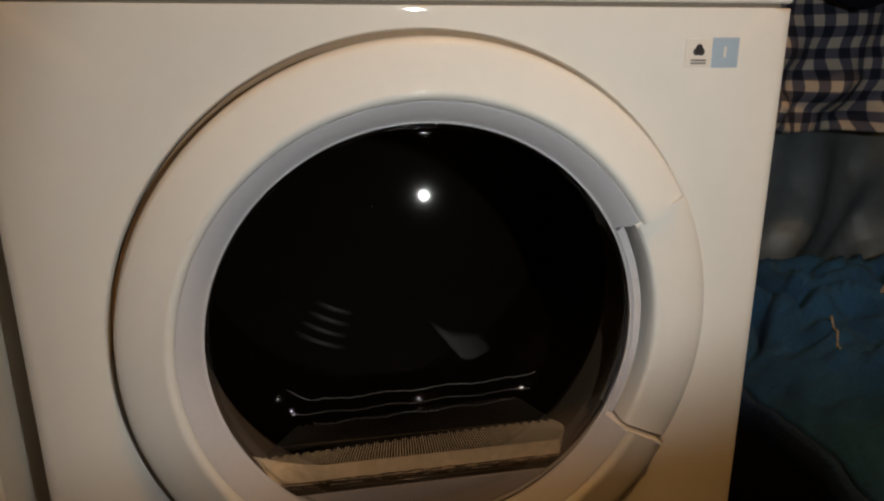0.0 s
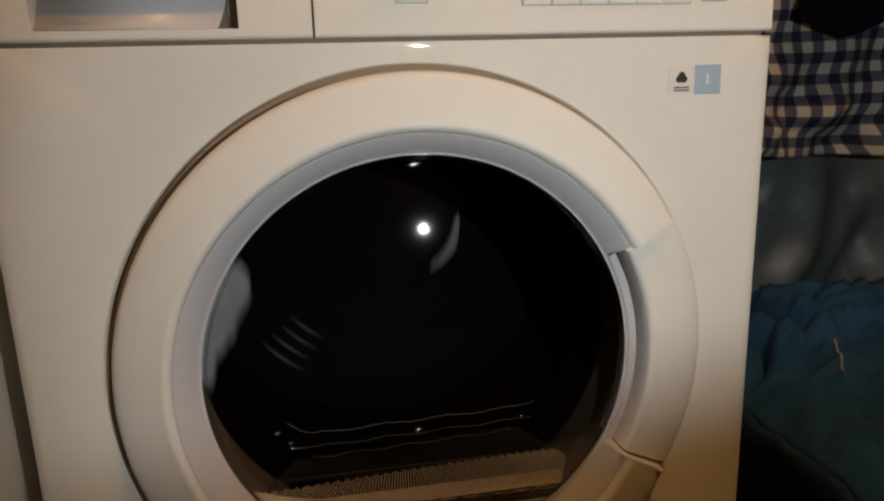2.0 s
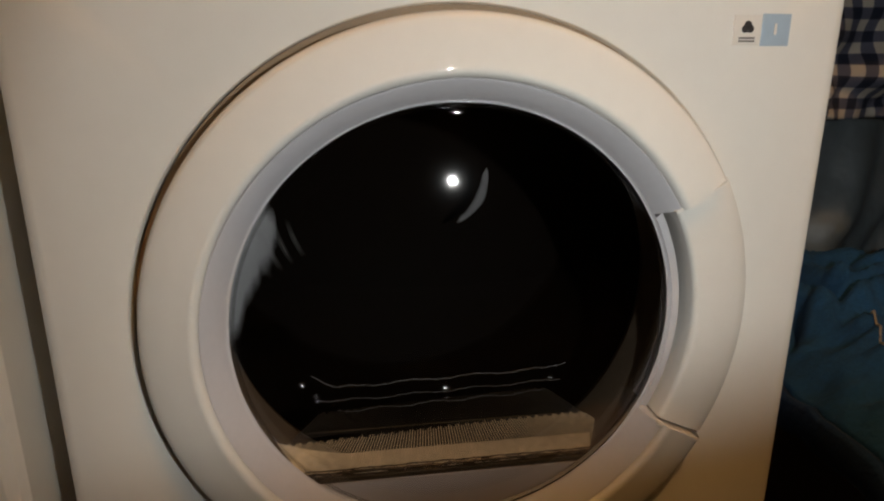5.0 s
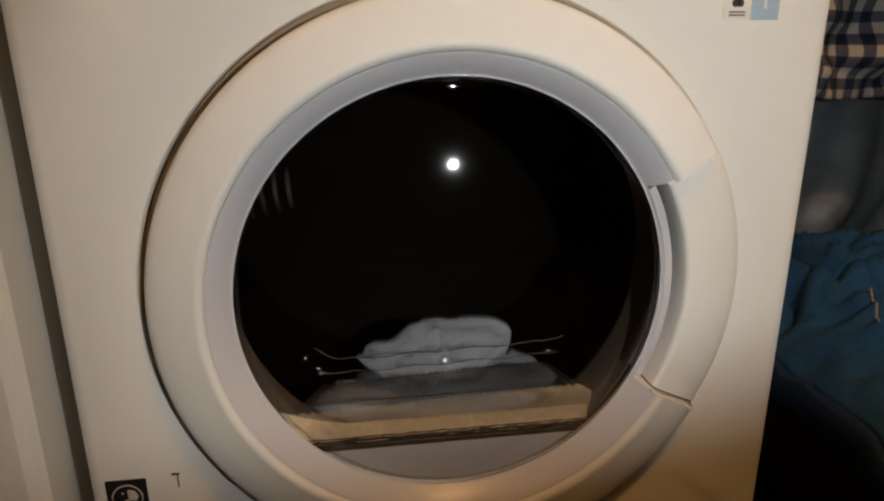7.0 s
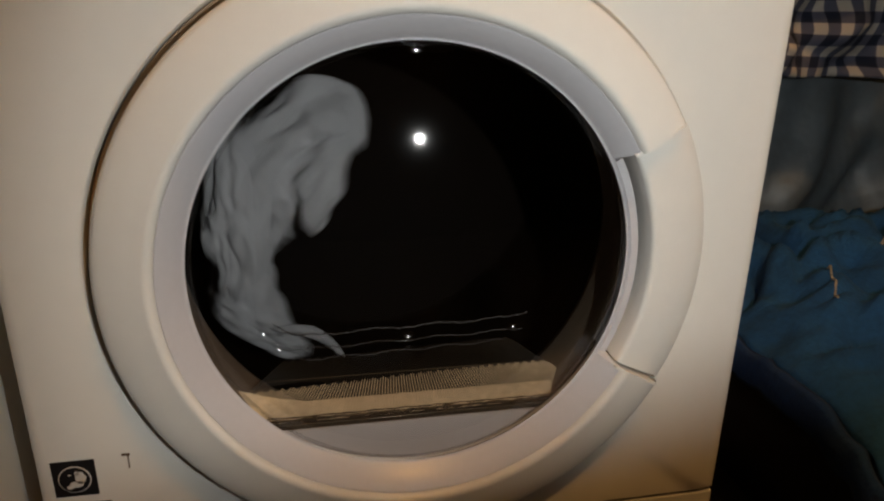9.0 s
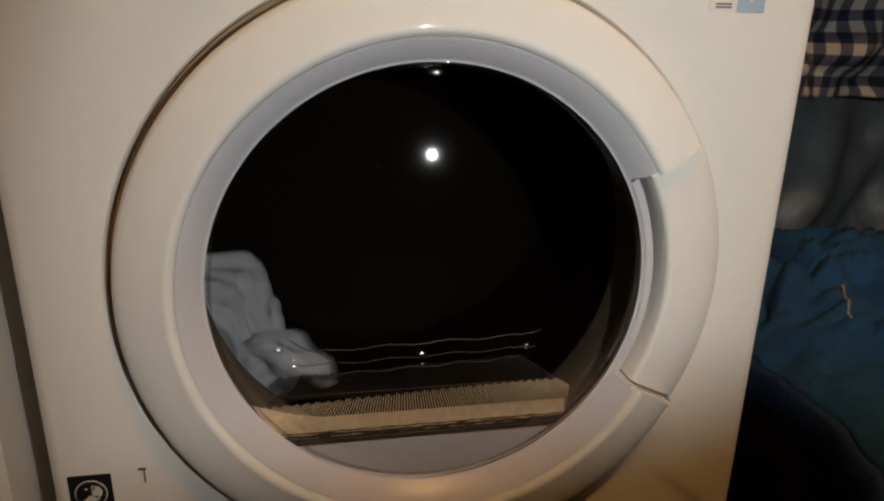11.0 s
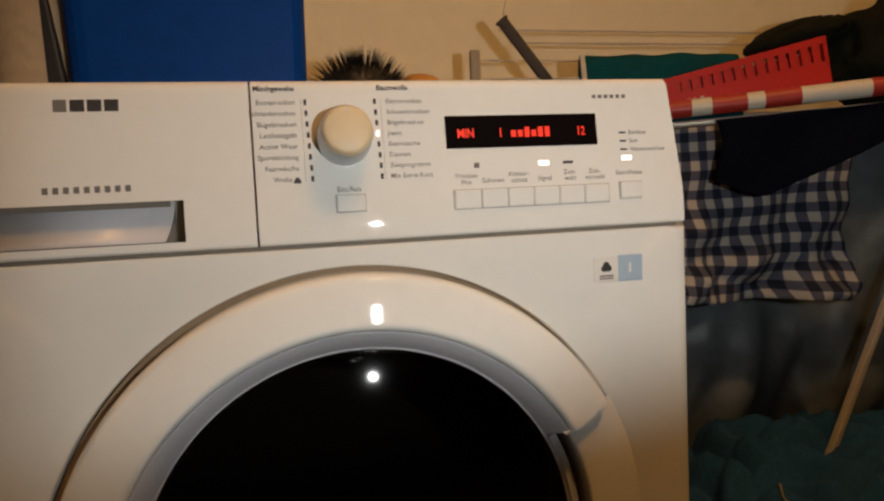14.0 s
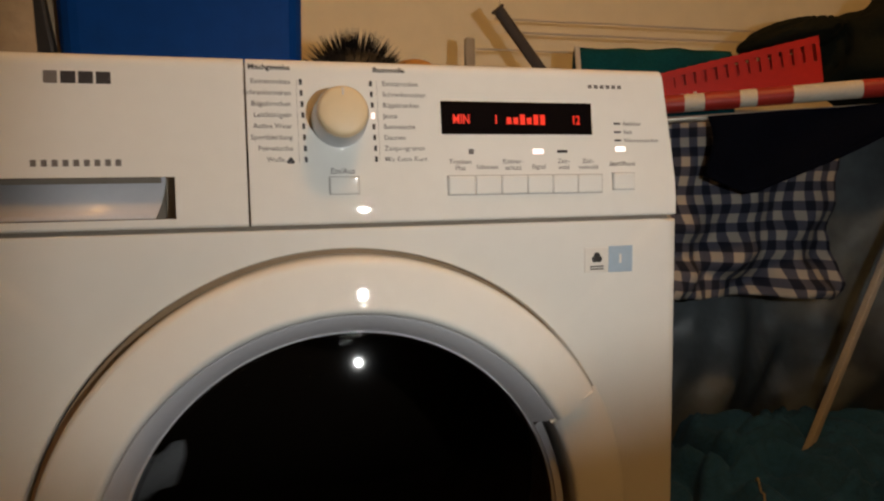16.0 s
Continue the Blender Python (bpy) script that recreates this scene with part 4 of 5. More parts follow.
def red_basket():
    """Slotted red plastic side wall of a basket, leaning on the rack."""
    t = thing("red_basket", "slotted red plastic basket lying on the rack", "basket")
    a, b = Vector((0.470, 0.350, 0.853)), Vector((0.690, 0.250, 0.889))
    w = (b - a)
    L = w.length
    ex = w.normalized()
    ey = Vector((0, 0, 1)).cross(ex).normalized()
    ez = ex.cross(ey)
    m = Matrix((ex, ey, ez)).transposed().to_4x4()
    m.translation = a

    def height(x):
        return 0.040 + 0.013 * x / L
    bm = bmesh.new()
    add_box(bm, (0, -0.003, -0.010), (L, 0.003, 0.020), 0.001)
    n = 17
    for i in range(n + 1):
        x = L * i / n
        wr = 0.0050 if x > 0.2 * L else 0.0078
        add_box(bm, (max(0, x - wr), -0.003, 0.018), (min(L, x + wr), 0.003, height(x) - 0.004))
    for i in range(n):
        x0, x1 = L * i / n, L * (i + 1) / n
        add_box(bm, (x0, -0.004, height(x0) - 0.009), (x1, 0.004, height(x1)))
    for v in bm.verts:
        v.co = m @ v.co
    part("front_wall", bm, REDP, t)
    bm = bmesh.new()
    add_box(bm, (0, 0.0, -0.001), (L, 0.15, 0.004))
    add_box(bm, (0.002, 0.007, 0.0), (L - 0.006, 0.010, 0.036))
    add_box(bm, (0, 0.146, 0.0), (L, 0.152, 0.036))
    add_box(bm, (L - 0.005, 0.0, 0.0), (L, 0.15, 0.046))
    for v in bm.verts:
        v.co = m @ v.co
    part("tray", bm, REDP, t)
    for i in range(8):
        part("moulded_mark", box((0.012 + i * 0.009, -0.0036, 0.005), (0.0135 + i * 0.009 + (0.003 if i % 2 else 0), -0.0028, 0.0085), 0, m), TAPEW, t)


def striped_pole():
    t = thing("striped_pole", "red and white striped round pole lying on the rail", "pole")
    a, b = Vector((0.462, 0.318, 0.8515)), Vector((1.02, 0.050, 0.880))
    cuts = [0.0, 0.079, 0.121, 0.193, 0.228, 0.300, 0.435, 0.52, 0.70, 1.0]
    for i, (p, q) in enumerate(zip(cuts, cuts[1:])):
        red = i % 2 == 0
        part("red_band" if red else "white_band", rod(a.lerp(b, p), a.lerp(b, q), 0.0122 if red else 0.0119, 24), TAPER if red else TAPEW, t, smooth=False)


def hanging_bag():
    """Thin grey plastic sheet that hangs behind the check cloth."""
    def f(u, v):
        x = 0.36 + u * 0.86
        y = 0.475 - 0.20 * max(0.0, u - 0.45) ** 1.2 + 0.028 * noise.noise(Vector((u * 7, v * 3, 1))) + 0.022 * math.sin(u * 21 + v * 4) * (0.2 + v * v) + 0.05 * noise.noise(Vector((u * 15 + v * 5, v * 5, 4))) * v
        return (x, y, 0.85 - 0.62 * v)
    o = thicken(part("plastic_sheet", sheet(f, 70, 50), BAGM, None, smooth=True), 0.0015)
    tagged(o, "grey crumpled plastic sheet hanging behind the laundry", "plastic sheet")


def leaning_batten():
    o = part("batten", box((-0.0055, -0.005, 0), (0.0055, 0.005, 1.0), 0.0015), BATTEN, None)
    d = Vector((0.262, 0.02, 0.52)).normalized()
    o.matrix_world = Matrix.Translation((0.556, 0.275, 0.010)) @ d.to_track_quat("Z", "Y").to_matrix().to_4x4()
    tagged(o, "pale wooden batten leaning against the rack", "batten")


def laundry_basket():
    t = thing("laundry_basket", "black fabric laundry basket on the floor", "basket", at=(0.785, 0.195, 0))
    bm = bmesh.new()
    ls = []
    for w, d, z in ((0.27, 0.19, 0.0), (0.275, 0.195, 0.01), (0.315, 0.225, 0.235), (0.305, 0.215, 0.235), (0.262, 0.182, 0.015)):
        pts = []
        for k in range(40):
            a = 2 * math.pi * k / 40
            c, s = math.cos(a), math.sin(a)
            e = 0.45
            pts.append(bm.verts.new((w * math.copysign(abs(c) ** e, c), d * math.copysign(abs(s) ** e, s), z + 0.004 * math.sin(k * 1.7) * (z > 0.1))))
        ls.append(pts)
    for p, q in zip(ls, ls[1:]):
        for i in range(40):
            bm.faces.new((p[i], p[(i + 1) % 40], q[(i + 1) % 40], q[i]))
    bm.faces.new(list(reversed(ls[0])))
    bm.faces.new(ls[-1])
    part("fabric_body", bm, BLACKP, t, smooth=True)
    rim = bmesh.new()
    pr = [Vector((0.312 * math.copysign(abs(math.cos(a)) ** 0.45, math.cos(a)), 0.222 * math.copysign(abs(math.sin(a)) ** 0.45, math.sin(a)), 0.237)) for a in [2 * math.pi * k / 40 for k in range(40)]]
    for p, q in zip(pr, pr[1:] + pr[:1]):
        add_rod(rim, p, q, 0.006, 8)
    part("rim", rim, NAVY, t)

    # fleece blanket heaped on it
    def heap(u, v):
        x, y = 0.450 + u * 0.66, -0.07 + v * 0.53
        p = Vector((u * 4.4, v * 3.9, 0.7))
        w = Vector((noise.noise(p * 1.3), noise.noise(p * 1.3 + Vector((5, 5, 5))), 0))
        fold = (1 - abs(noise.noise(p * 1.3 + w * 0.9)) * 2.0) * 0.052 + (1 - abs(noise.noise(p * 2.9 + w)) * 2) * 0.022
        edge = max(0.0, 1 - u / 0.30)
        front = max(0.0, 1 - v / 0.25)
        z = 0.286 + 0.020 * math.sin(math.pi * min(1, u * 1.4)) - 0.052 * edge ** 1.7 - 0.05 * front ** 2 + fold * (1 - 0.55 * edge) - 0.03 * max(0, v - 0.8) / 0.2
        return (x + 0.012 * w.y * edge, y + 0.02 * w.x, z)
    o = thicken(part("fleece_blanket", sheet(heap, 110, 90), FLEECE, None, smooth=True), 0.012)
    tagged(o, "crumpled blue fleece blanket heaped on a laundry basket", "blanket")

    cord = bmesh.new()
    pts = []
    for k in range(13):
        f = k / 12
        x, y = 0.580 - 0.045 * f, 0.235 - 0.085 * f
        q = heap((x - 0.45) / 0.66, (y + 0.07) / 0.53)
        pts.append(Vector((q[0], q[1], q[2] + 0.0085)))
    for p, q in zip(pts, pts[1:]):
        add_rod(cord, p, q, 0.0015, 8)
    tagged(part("cord", cord, RACKL, None, smooth=True), "thin beige cord lying on the blue blanket", "cord")

    def hemline(u, v):
        x, y, z = heap(0.0, u)
        return (x - 0.012 - 0.014 * v * (1 - v), y, z + 0.010 - 0.042 * v)
    thicken(part("turned_edge", sheet(hemline, 60, 6), FLEECED, o, "darker blue turned edge", smooth=True), 0.01)


# ---- hand torch beside the camera ----
def torch():
    t = new("hand_torch")
    tagged(t, "small white hand torch held beside the camera", "torch")
    bm = bmesh.new()
    vs = bmesh.ops.create_circle(bm, cap_ends=True, segments=24, radius=0.0060)["verts"]
    bmesh.ops.reverse_faces(bm, faces=bm.faces)
    m = bpy.data.materials.new("torch_light")
    m.use_nodes = True
    nt = m.node_tree
    nt.nodes.remove(nt.nodes["Principled BSDF"])
    em = nt.nodes.new("ShaderNodeEmission")
    em.inputs[0].default_value, em.inputs[1].default_value = (*TORCH_COLOUR, 1), TORCH
    nt.links.new(em.outputs[0], nt.nodes["Material Output"].inputs["Surface"])
    part("lamp_lens", bm, m, t)
    b = box((-0.04, -0.035, 0.003), (0.04, 0.035, 0.012), 0.001)
    part("case", b, SOOT, t)
    # unseen tube added round the lens to dim the beam towards the sides
    beam_mask_tube = lathe([(0.0345, 0.004), (0.0345, -0.034), (0.0360, -0.034), (0.0360, 0.004)], (0, 0), seg=40)
    bmesh.ops.transform(beam_mask_tube, matrix=pose(0, 0, 0, -90) @ Matrix.Diagonal((1, 1, 1, 1)), verts=beam_mask_tube.verts)
    for v in beam_mask_tube.verts:
        v.co.z = -v.co.z if v.co.z > 0.015 else v.co.z
    part("beam_mask_tube", beam_mask_tube, SOOT, t)
    # unseen plate added below and ahead of the lens to cut the lower beam
    b = box((-0.060, -0.05, -0.052), (0.080, -0.0117, -0.050), 0.0003, pose(0, 0, 0, 0, 0, 11))
    part("beam_mask_plate", b, SOOT, t)
    return t


room()
DRYER, DRUM = dryer()
LAUNDRY = laundry()
washing_machine()
blue_bin()
scrub_brush()
drying_rack()
red_basket()
striped_pole()
hanging_bag()
leaning_batten()
laundry_basket()
TORCH_THING = torch()


def tumble(rows):
    """Poses of a piece of laundry from (seconds, x, y, z, lean of its length), with a slow wobble."""
    return [(t, pose(x, y, z, 14 * math.sin(t * 2.3), -a, 12 * math.sin(t * 1.7))) for t, x, y, z, a in rows]


def motions():
    # the drum makes a little more than one turn a second
    walk(DRUM, [(k * 0.2, pose(C[0], 0, C[1], 0, 73.8 * k - 10, 0)) for k in range(81)])
    walk(LAUNDRY[0], tumble([
        (0, -0.02, 0.19, 0.69, 10), (0.2, -0.001, 0.2, 0.573, -15), (0.5, 0.169, 0.2, 0.307, 35), (0.7, -0.025, 0.2, 0.253, -3), (1, -0.229, 0.2, 0.473, 80),
        (1.2, 0.021, 0.2, 0.588, -4), (1.5, 0.163, 0.2, 0.366, 55), (1.7, -0.033, 0.2, 0.267, 2), (2, -0.224, 0.2, 0.453, 80), (2.2, -0.051, 0.2, 0.586, 25),
        (2.5, 0.067, 0.2, 0.362, 30), (2.7, 0.002, 0.2, 0.288, 3), (3, -0.207, 0.2, 0.4, 75), (3.2, -0.215, 0.2, 0.496, 70), (3.5, 0.137, 0.2, 0.347, 5),
        (3.7, -0.05, 0.2, 0.38, -50), (4, -0.181, 0.2, 0.341, -55), (4.25, -0.089, 0.2, 0.531, 25), (4.5, 0.151, 0.2, 0.46, -59), (4.75, 0.016, 0.2, 0.241,
        0), (5, -0.224, 0.2, 0.453, 80), (5.25, -0.089, 0.2, 0.531, 25), (5.55, 0.151, 0.2, 0.46, -59), (5.8, 0.117, 0.2, 0.352, 10), (6, 0, 0.2, 0.251, 2),
        (6.2, -0.204, 0.2, 0.367, -62), (6.5, -0.02, 0.19, 0.69, -62), (6.7, 0.151, 0.2, 0.46, -60), (7, 0.016, 0.2, 0.241, 0), (7.2, -0.181, 0.2, 0.341,
        -55), (7.5, -0.089, 0.2, 0.531, 25), (7.7, 0.104, 0.2, 0.469, -59), (8, -0.193, 0.2, 0.326, -50), (8.2, -0.149, 0.2, 0.436, -105), (8.5, -0.039, 0.2,
        0.454, -55), (8.7, 0.009, 0.2, 0.428, -70), (9, -0.099, 0.2, 0.509, -130), (9.1, -0.058, 0.2, 0.524, -180), (9.2, -0.064, 0.2, 0.503, -170), (9.45,
        0.104, 0.2, 0.469, -245), (9.7, 0.016, 0.2, 0.241, -180), (9.95, -0.149, 0.2, 0.436, -105), (10.2, -0.089, 0.2, 0.531, -155), (10.5, 0.163, 0.2,
        0.366, -125), (10.75, 0, 0.2, 0.251, -178), (11, -0.181, 0.2, 0.341, -235), (11.3, -0.12, 0.2, 0.36, -210), (11.5, -0.148, 0.2, 0.478, -126), (11.7,
        -0.1, 0.2, 0.518, -130), (12, 0.002, 0.2, 0.326, -180), (12.2, -0.099, 0.2, 0.435, -230), (12.5, -0.078, 0.2, 0.454, -245), (12.7, -0.119, 0.2, 0.51,
        -240), (12.85, -0.044, 0.2, 0.547, -160), (13, -0.158, 0.32, 0.338, -210), (13.2, -0.151, 0.36, 0.326, -135), (13.5, -0.059, 0.38, 0.409, -60), (13.8,
        0.074, 0.4, 0.439, -100), (14, -0.02, 0.19, 0.69, -100), (14.3, -0.181, 0.36, 0.432, -130), (14.5, -0.065, 0.44, 0.371, -200), (15, -0.02, 0.19, 0.69,
        -200), (15.3, -0.02, 0.19, 0.69, -200), (15.5, -0.014, 0.36, 0.42, -120), (16, -0.02, 0.19, 0.69, -120)]))
    walk(LAUNDRY[1], tumble([
        (0, 0.06, 0.18, 0.672, 10), (0.2, 0.057, 0.18, 0.542, -70), (0.5, 0.206, 0.18, 0.37, -120), (0.7, -0.122, 0.18, 0.297, -192), (1, 0.06, 0.18, 0.672,
        -192), (1.2, -0.062, 0.18, 0.58, -160), (1.5, 0.085, 0.18, 0.316, -150), (1.7, -0.119, 0.18, 0.301, -185), (2, 0.06, 0.18, 0.672, -185), (2.2, 0.02,
        0.18, 0.614, -165), (2.5, 0.141, 0.18, 0.406, -230), (2.7, -0.064, 0.18, 0.332, -175), (3, -0.145, 0.18, 0.435, -110), (3.2, -0.127, 0.18, 0.531,
        -115), (3.5, -0.014, 0.18, 0.339, -168), (3.7, -0.06, 0.18, 0.439, -145), (4, 0.06, 0.18, 0.672, -145), (4.25, 0.06, 0.18, 0.672, -145), (4.5, 0.178,
        0.18, 0.394, -70), (4.75, 0.009, 0.18, 0.319, 8), (5, 0.06, 0.18, 0.672, 8), (5.25, 0.06, 0.18, 0.672, 8), (5.55, 0.178, 0.18, 0.394, -70), (5.8,
        0.156, 0.18, 0.463, -60), (6, -0.093, 0.18, 0.291, -6), (6.2, -0.07, 0.18, 0.28, 0), (6.5, -0.014, 0.18, 0.607, 10), (6.7, 0.178, 0.18, 0.394, -70),
        (7, 0.009, 0.18, 0.319, 8), (7.2, 0.06, 0.18, 0.672, 8), (7.5, 0.06, 0.18, 0.672, 8), (7.7, 0.145, 0.18, 0.434, -60), (8, -0.151, 0.18, 0.363, -25),
        (8.2, -0.17, 0.18, 0.352, -70), (8.5, -0.091, 0.18, 0.517, 14), (8.7, 0.005, 0.18, 0.34, 60), (9, -0.15, 0.18, 0.446, 85), (9.1, -0.135, 0.18, 0.474,
        60), (9.2, 0.047, 0.18, 0.466, -24), (9.45, 0.145, 0.18, 0.434, -60), (9.7, 0.009, 0.18, 0.319, 8), (9.95, -0.17, 0.18, 0.352, -70), (10.2, 0.06,
        0.18, 0.672, -70), (10.5, 0.085, 0.18, 0.316, -150), (10.75, -0.093, 0.18, 0.291, -186), (11, 0.06, 0.18, 0.672, -186), (11.3, -0.157, 0.18, 0.44,
        -130), (11.5, -0.16, 0.18, 0.413, -100), (11.7, -0.141, 0.18, 0.492, -20), (12, -0.046, 0.18, 0.411, -100), (12.2, -0.14, 0.18, 0.451, -110), (12.5,
        -0.145, 0.18, 0.451, -26), (12.7, -0.079, 0.18, 0.417, -80), (12.85, 0.065, 0.18, 0.573, -164), (13, -0.132, 0.32, 0.353, -195), (13.2, -0.095, 0.36,
        0.378, -150), (13.5, -0.084, 0.38, 0.46, -140), (13.8, 0.117, 0.4, 0.383, -70), (14, 0.06, 0.18, 0.672, -70), (14.3, -0.087, 0.36, 0.515, -140),
        (14.5, 0.06, 0.18, 0.672, -140), (15, 0.06, 0.18, 0.672, -140), (15.3, 0.06, 0.18, 0.672, -140), (15.5, 0.026, 0.36, 0.404, -56), (16, 0.06, 0.18,
        0.672, -56)]))
    walk(LAUNDRY[2], tumble([
        (0, -0.07, 0.21, 0.675, 10), (0.2, -0.052, 0.21, 0.561, -30), (0.5, 0.1, 0.21, 0.264, 20), (0.7, 0.07, 0.21, 0.242, 2), (1, -0.07, 0.21, 0.675, 2),
        (1.2, 0.108, 0.21, 0.567, -35), (1.5, 0.194, 0.21, 0.423, -110), (1.7, 0.062, 0.21, 0.259, -175), (2, -0.07, 0.21, 0.675, -175), (2.2, -0.07, 0.21,
        0.675, -175), (2.5, 0.116, 0.21, 0.438, -190), (2.7, 0.086, 0.21, 0.295, -180), (3, -0.07, 0.21, 0.675, -180), (3.2, -0.07, 0.21, 0.675, -180), (3.5,
        0.04, 0.32, 0.453, -232), (3.7, -0.003, 0.21, 0.294, -170), (4, -0.07, 0.21, 0.675, -170), (4.25, -0.14, 0.21, 0.526, -145), (4.5, 0.112, 0.21, 0.529,
        -229), (4.75, 0.102, 0.21, 0.247, -177), (5, -0.07, 0.21, 0.675, -177), (5.25, -0.14, 0.21, 0.526, -145), (5.55, 0.112, 0.21, 0.529, -229), (5.8,
        0.093, 0.21, 0.42, -290), (6, 0.089, 0.21, 0.243, -357), (6.2, -0.07, 0.21, 0.675, -357), (6.5, -0.07, 0.21, 0.675, -357), (6.7, 0.112, 0.21, 0.529,
        -410), (7, 0.102, 0.21, 0.247, -357), (7.2, -0.07, 0.21, 0.675, -357), (7.5, -0.14, 0.21, 0.526, -325), (7.7, 0.043, 0.21, 0.452, -250), (8, -0.062,
        0.21, 0.313, -190), (8.2, -0.07, 0.21, 0.675, -190), (8.5, 0.036, 0.21, 0.319, -175), (8.7, -0.086, 0.21, 0.29, -175), (9, -0.14, 0.21, 0.345, -245),
        (9.1, -0.177, 0.21, 0.38, -260), (9.2, -0.152, 0.21, 0.437, -300), (9.45, 0.043, 0.21, 0.452, -250), (9.7, 0.102, 0.21, 0.247, -177), (9.95, -0.07,
        0.21, 0.675, -177), (10.2, -0.14, 0.21, 0.526, -145), (10.5, 0.194, 0.21, 0.423, -110), (10.75, 0.089, 0.21, 0.243, -177), (11, -0.07, 0.21, 0.675,
        -177), (11.3, -0.048, 0.21, 0.288, -200), (11.5, -0.121, 0.21, 0.491, -116), (11.7, -0.053, 0.21, 0.535, -120), (12, 0.033, 0.21, 0.396, -75), (12.2,
        -0.028, 0.21, 0.373, -40), (12.5, -0.08, 0.21, 0.524, -115), (12.7, -0.096, 0.21, 0.568, -140), (12.85, -0.126, 0.21, 0.451, -120), (13, -0.07, 0.21,
        0.675, -120), (13.2, -0.07, 0.21, 0.675, -120), (13.5, -0.07, 0.21, 0.675, -120), (13.8, -0.07, 0.21, 0.675, -120), (14, -0.07, 0.21, 0.675, -120),
        (14.3, -0.07, 0.21, 0.675, -120), (14.5, -0.07, 0.21, 0.675, -120), (15, -0.07, 0.21, 0.675, -120), (15.3, 0.142, 0.4, 0.482, -50), (15.5, -0.07,
        0.21, 0.675, -50), (16, -0.07, 0.21, 0.675, -50)]))
    walk(LAUNDRY[3], tumble([
        (0, 0.12, 0.16, 0.665, 10), (0.2, 0.12, 0.16, 0.665, 10), (0.5, 0.12, 0.16, 0.665, 10), (0.7, -0.149, 0.16, 0.339, -25), (1, 0.12, 0.16, 0.665, -25),
        (1.2, 0.12, 0.16, 0.665, -25), (1.5, 0.036, 0.16, 0.298, 20), (1.7, 0.12, 0.16, 0.665, 20), (2, 0.12, 0.16, 0.665, 20), (2.2, 0.12, 0.16, 0.665, 20),
        (2.5, 0.026, 0.16, 0.367, 70), (2.7, -0.109, 0.16, 0.353, 80), (3, -0.138, 0.16, 0.517, 30), (3.2, -0.001, 0.16, 0.57, 114), (3.5, 0.047, 0.16, 0.433,
        130), (3.7, -0.076, 0.16, 0.323, 210), (4, -0.119, 0.16, 0.321, 150), (4.25, 0.12, 0.16, 0.665, 150), (4.5, 0.149, 0.16, 0.359, 190), (4.75, -0.081,
        0.16, 0.273, 185), (5, 0.12, 0.16, 0.665, 185), (5.25, 0.12, 0.16, 0.665, 185), (5.55, 0.149, 0.16, 0.359, 190), (5.8, 0.053, 0.16, 0.347, 180), (6,
        0.12, 0.16, 0.665, 180), (6.2, -0.158, 0.16, 0.349, 130), (6.5, 0.12, 0.16, 0.665, 130), (6.7, 0.149, 0.16, 0.359, 190), (7, -0.081, 0.16, 0.273,
        185), (7.2, -0.119, 0.16, 0.321, 150), (7.5, 0.12, 0.16, 0.665, 150), (7.7, 0.104, 0.16, 0.355, 185), (8, -0.008, 0.16, 0.333, 185), (8.2, -0.096,
        0.16, 0.497, 220), (8.5, -0.083, 0.16, 0.356, 240), (8.7, -0.164, 0.16, 0.399, 300), (9, -0.063, 0.16, 0.49, 250), (9.1, -0.003, 0.16, 0.51, 240),
        (9.2, 0.085, 0.16, 0.437, 250), (9.45, 0.104, 0.16, 0.355, 185), (9.7, -0.081, 0.16, 0.273, 185), (9.95, -0.096, 0.16, 0.497, 220), (10.2, 0.12, 0.16,
        0.665, 220), (10.5, 0.036, 0.16, 0.298, 200), (10.75, 0.12, 0.16, 0.665, 200), (11, -0.119, 0.16, 0.321, 150), (11.3, -0.152, 0.16, 0.322, 170),
        (11.5, -0.177, 0.16, 0.367, 120), (11.7, -0.077, 0.16, 0.462, 70), (12, -0.091, 0.16, 0.346, 40), (12.2, -0.004, 0.16, 0.365, 60), (12.5, -0.031,
        0.16, 0.391, 30), (12.7, -0.148, 0.16, 0.486, 60), (12.85, 0.086, 0.16, 0.519, 50), (13, 0.12, 0.16, 0.665, 50), (13.2, 0.12, 0.16, 0.665, 50), (13.5,
        -0.052, 0.36, 0.384, 80), (13.8, 0.12, 0.16, 0.665, 80), (14, 0.12, 0.16, 0.665, 80), (14.3, 0.12, 0.16, 0.665, 80), (14.5, 0.12, 0.16, 0.665, 80),
        (15, 0.12, 0.16, 0.665, 80), (15.3, 0.12, 0.16, 0.665, 80), (15.5, 0.015, 0.36, 0.491, 80), (16, -0.209, 0.42, 0.369, 40)]))
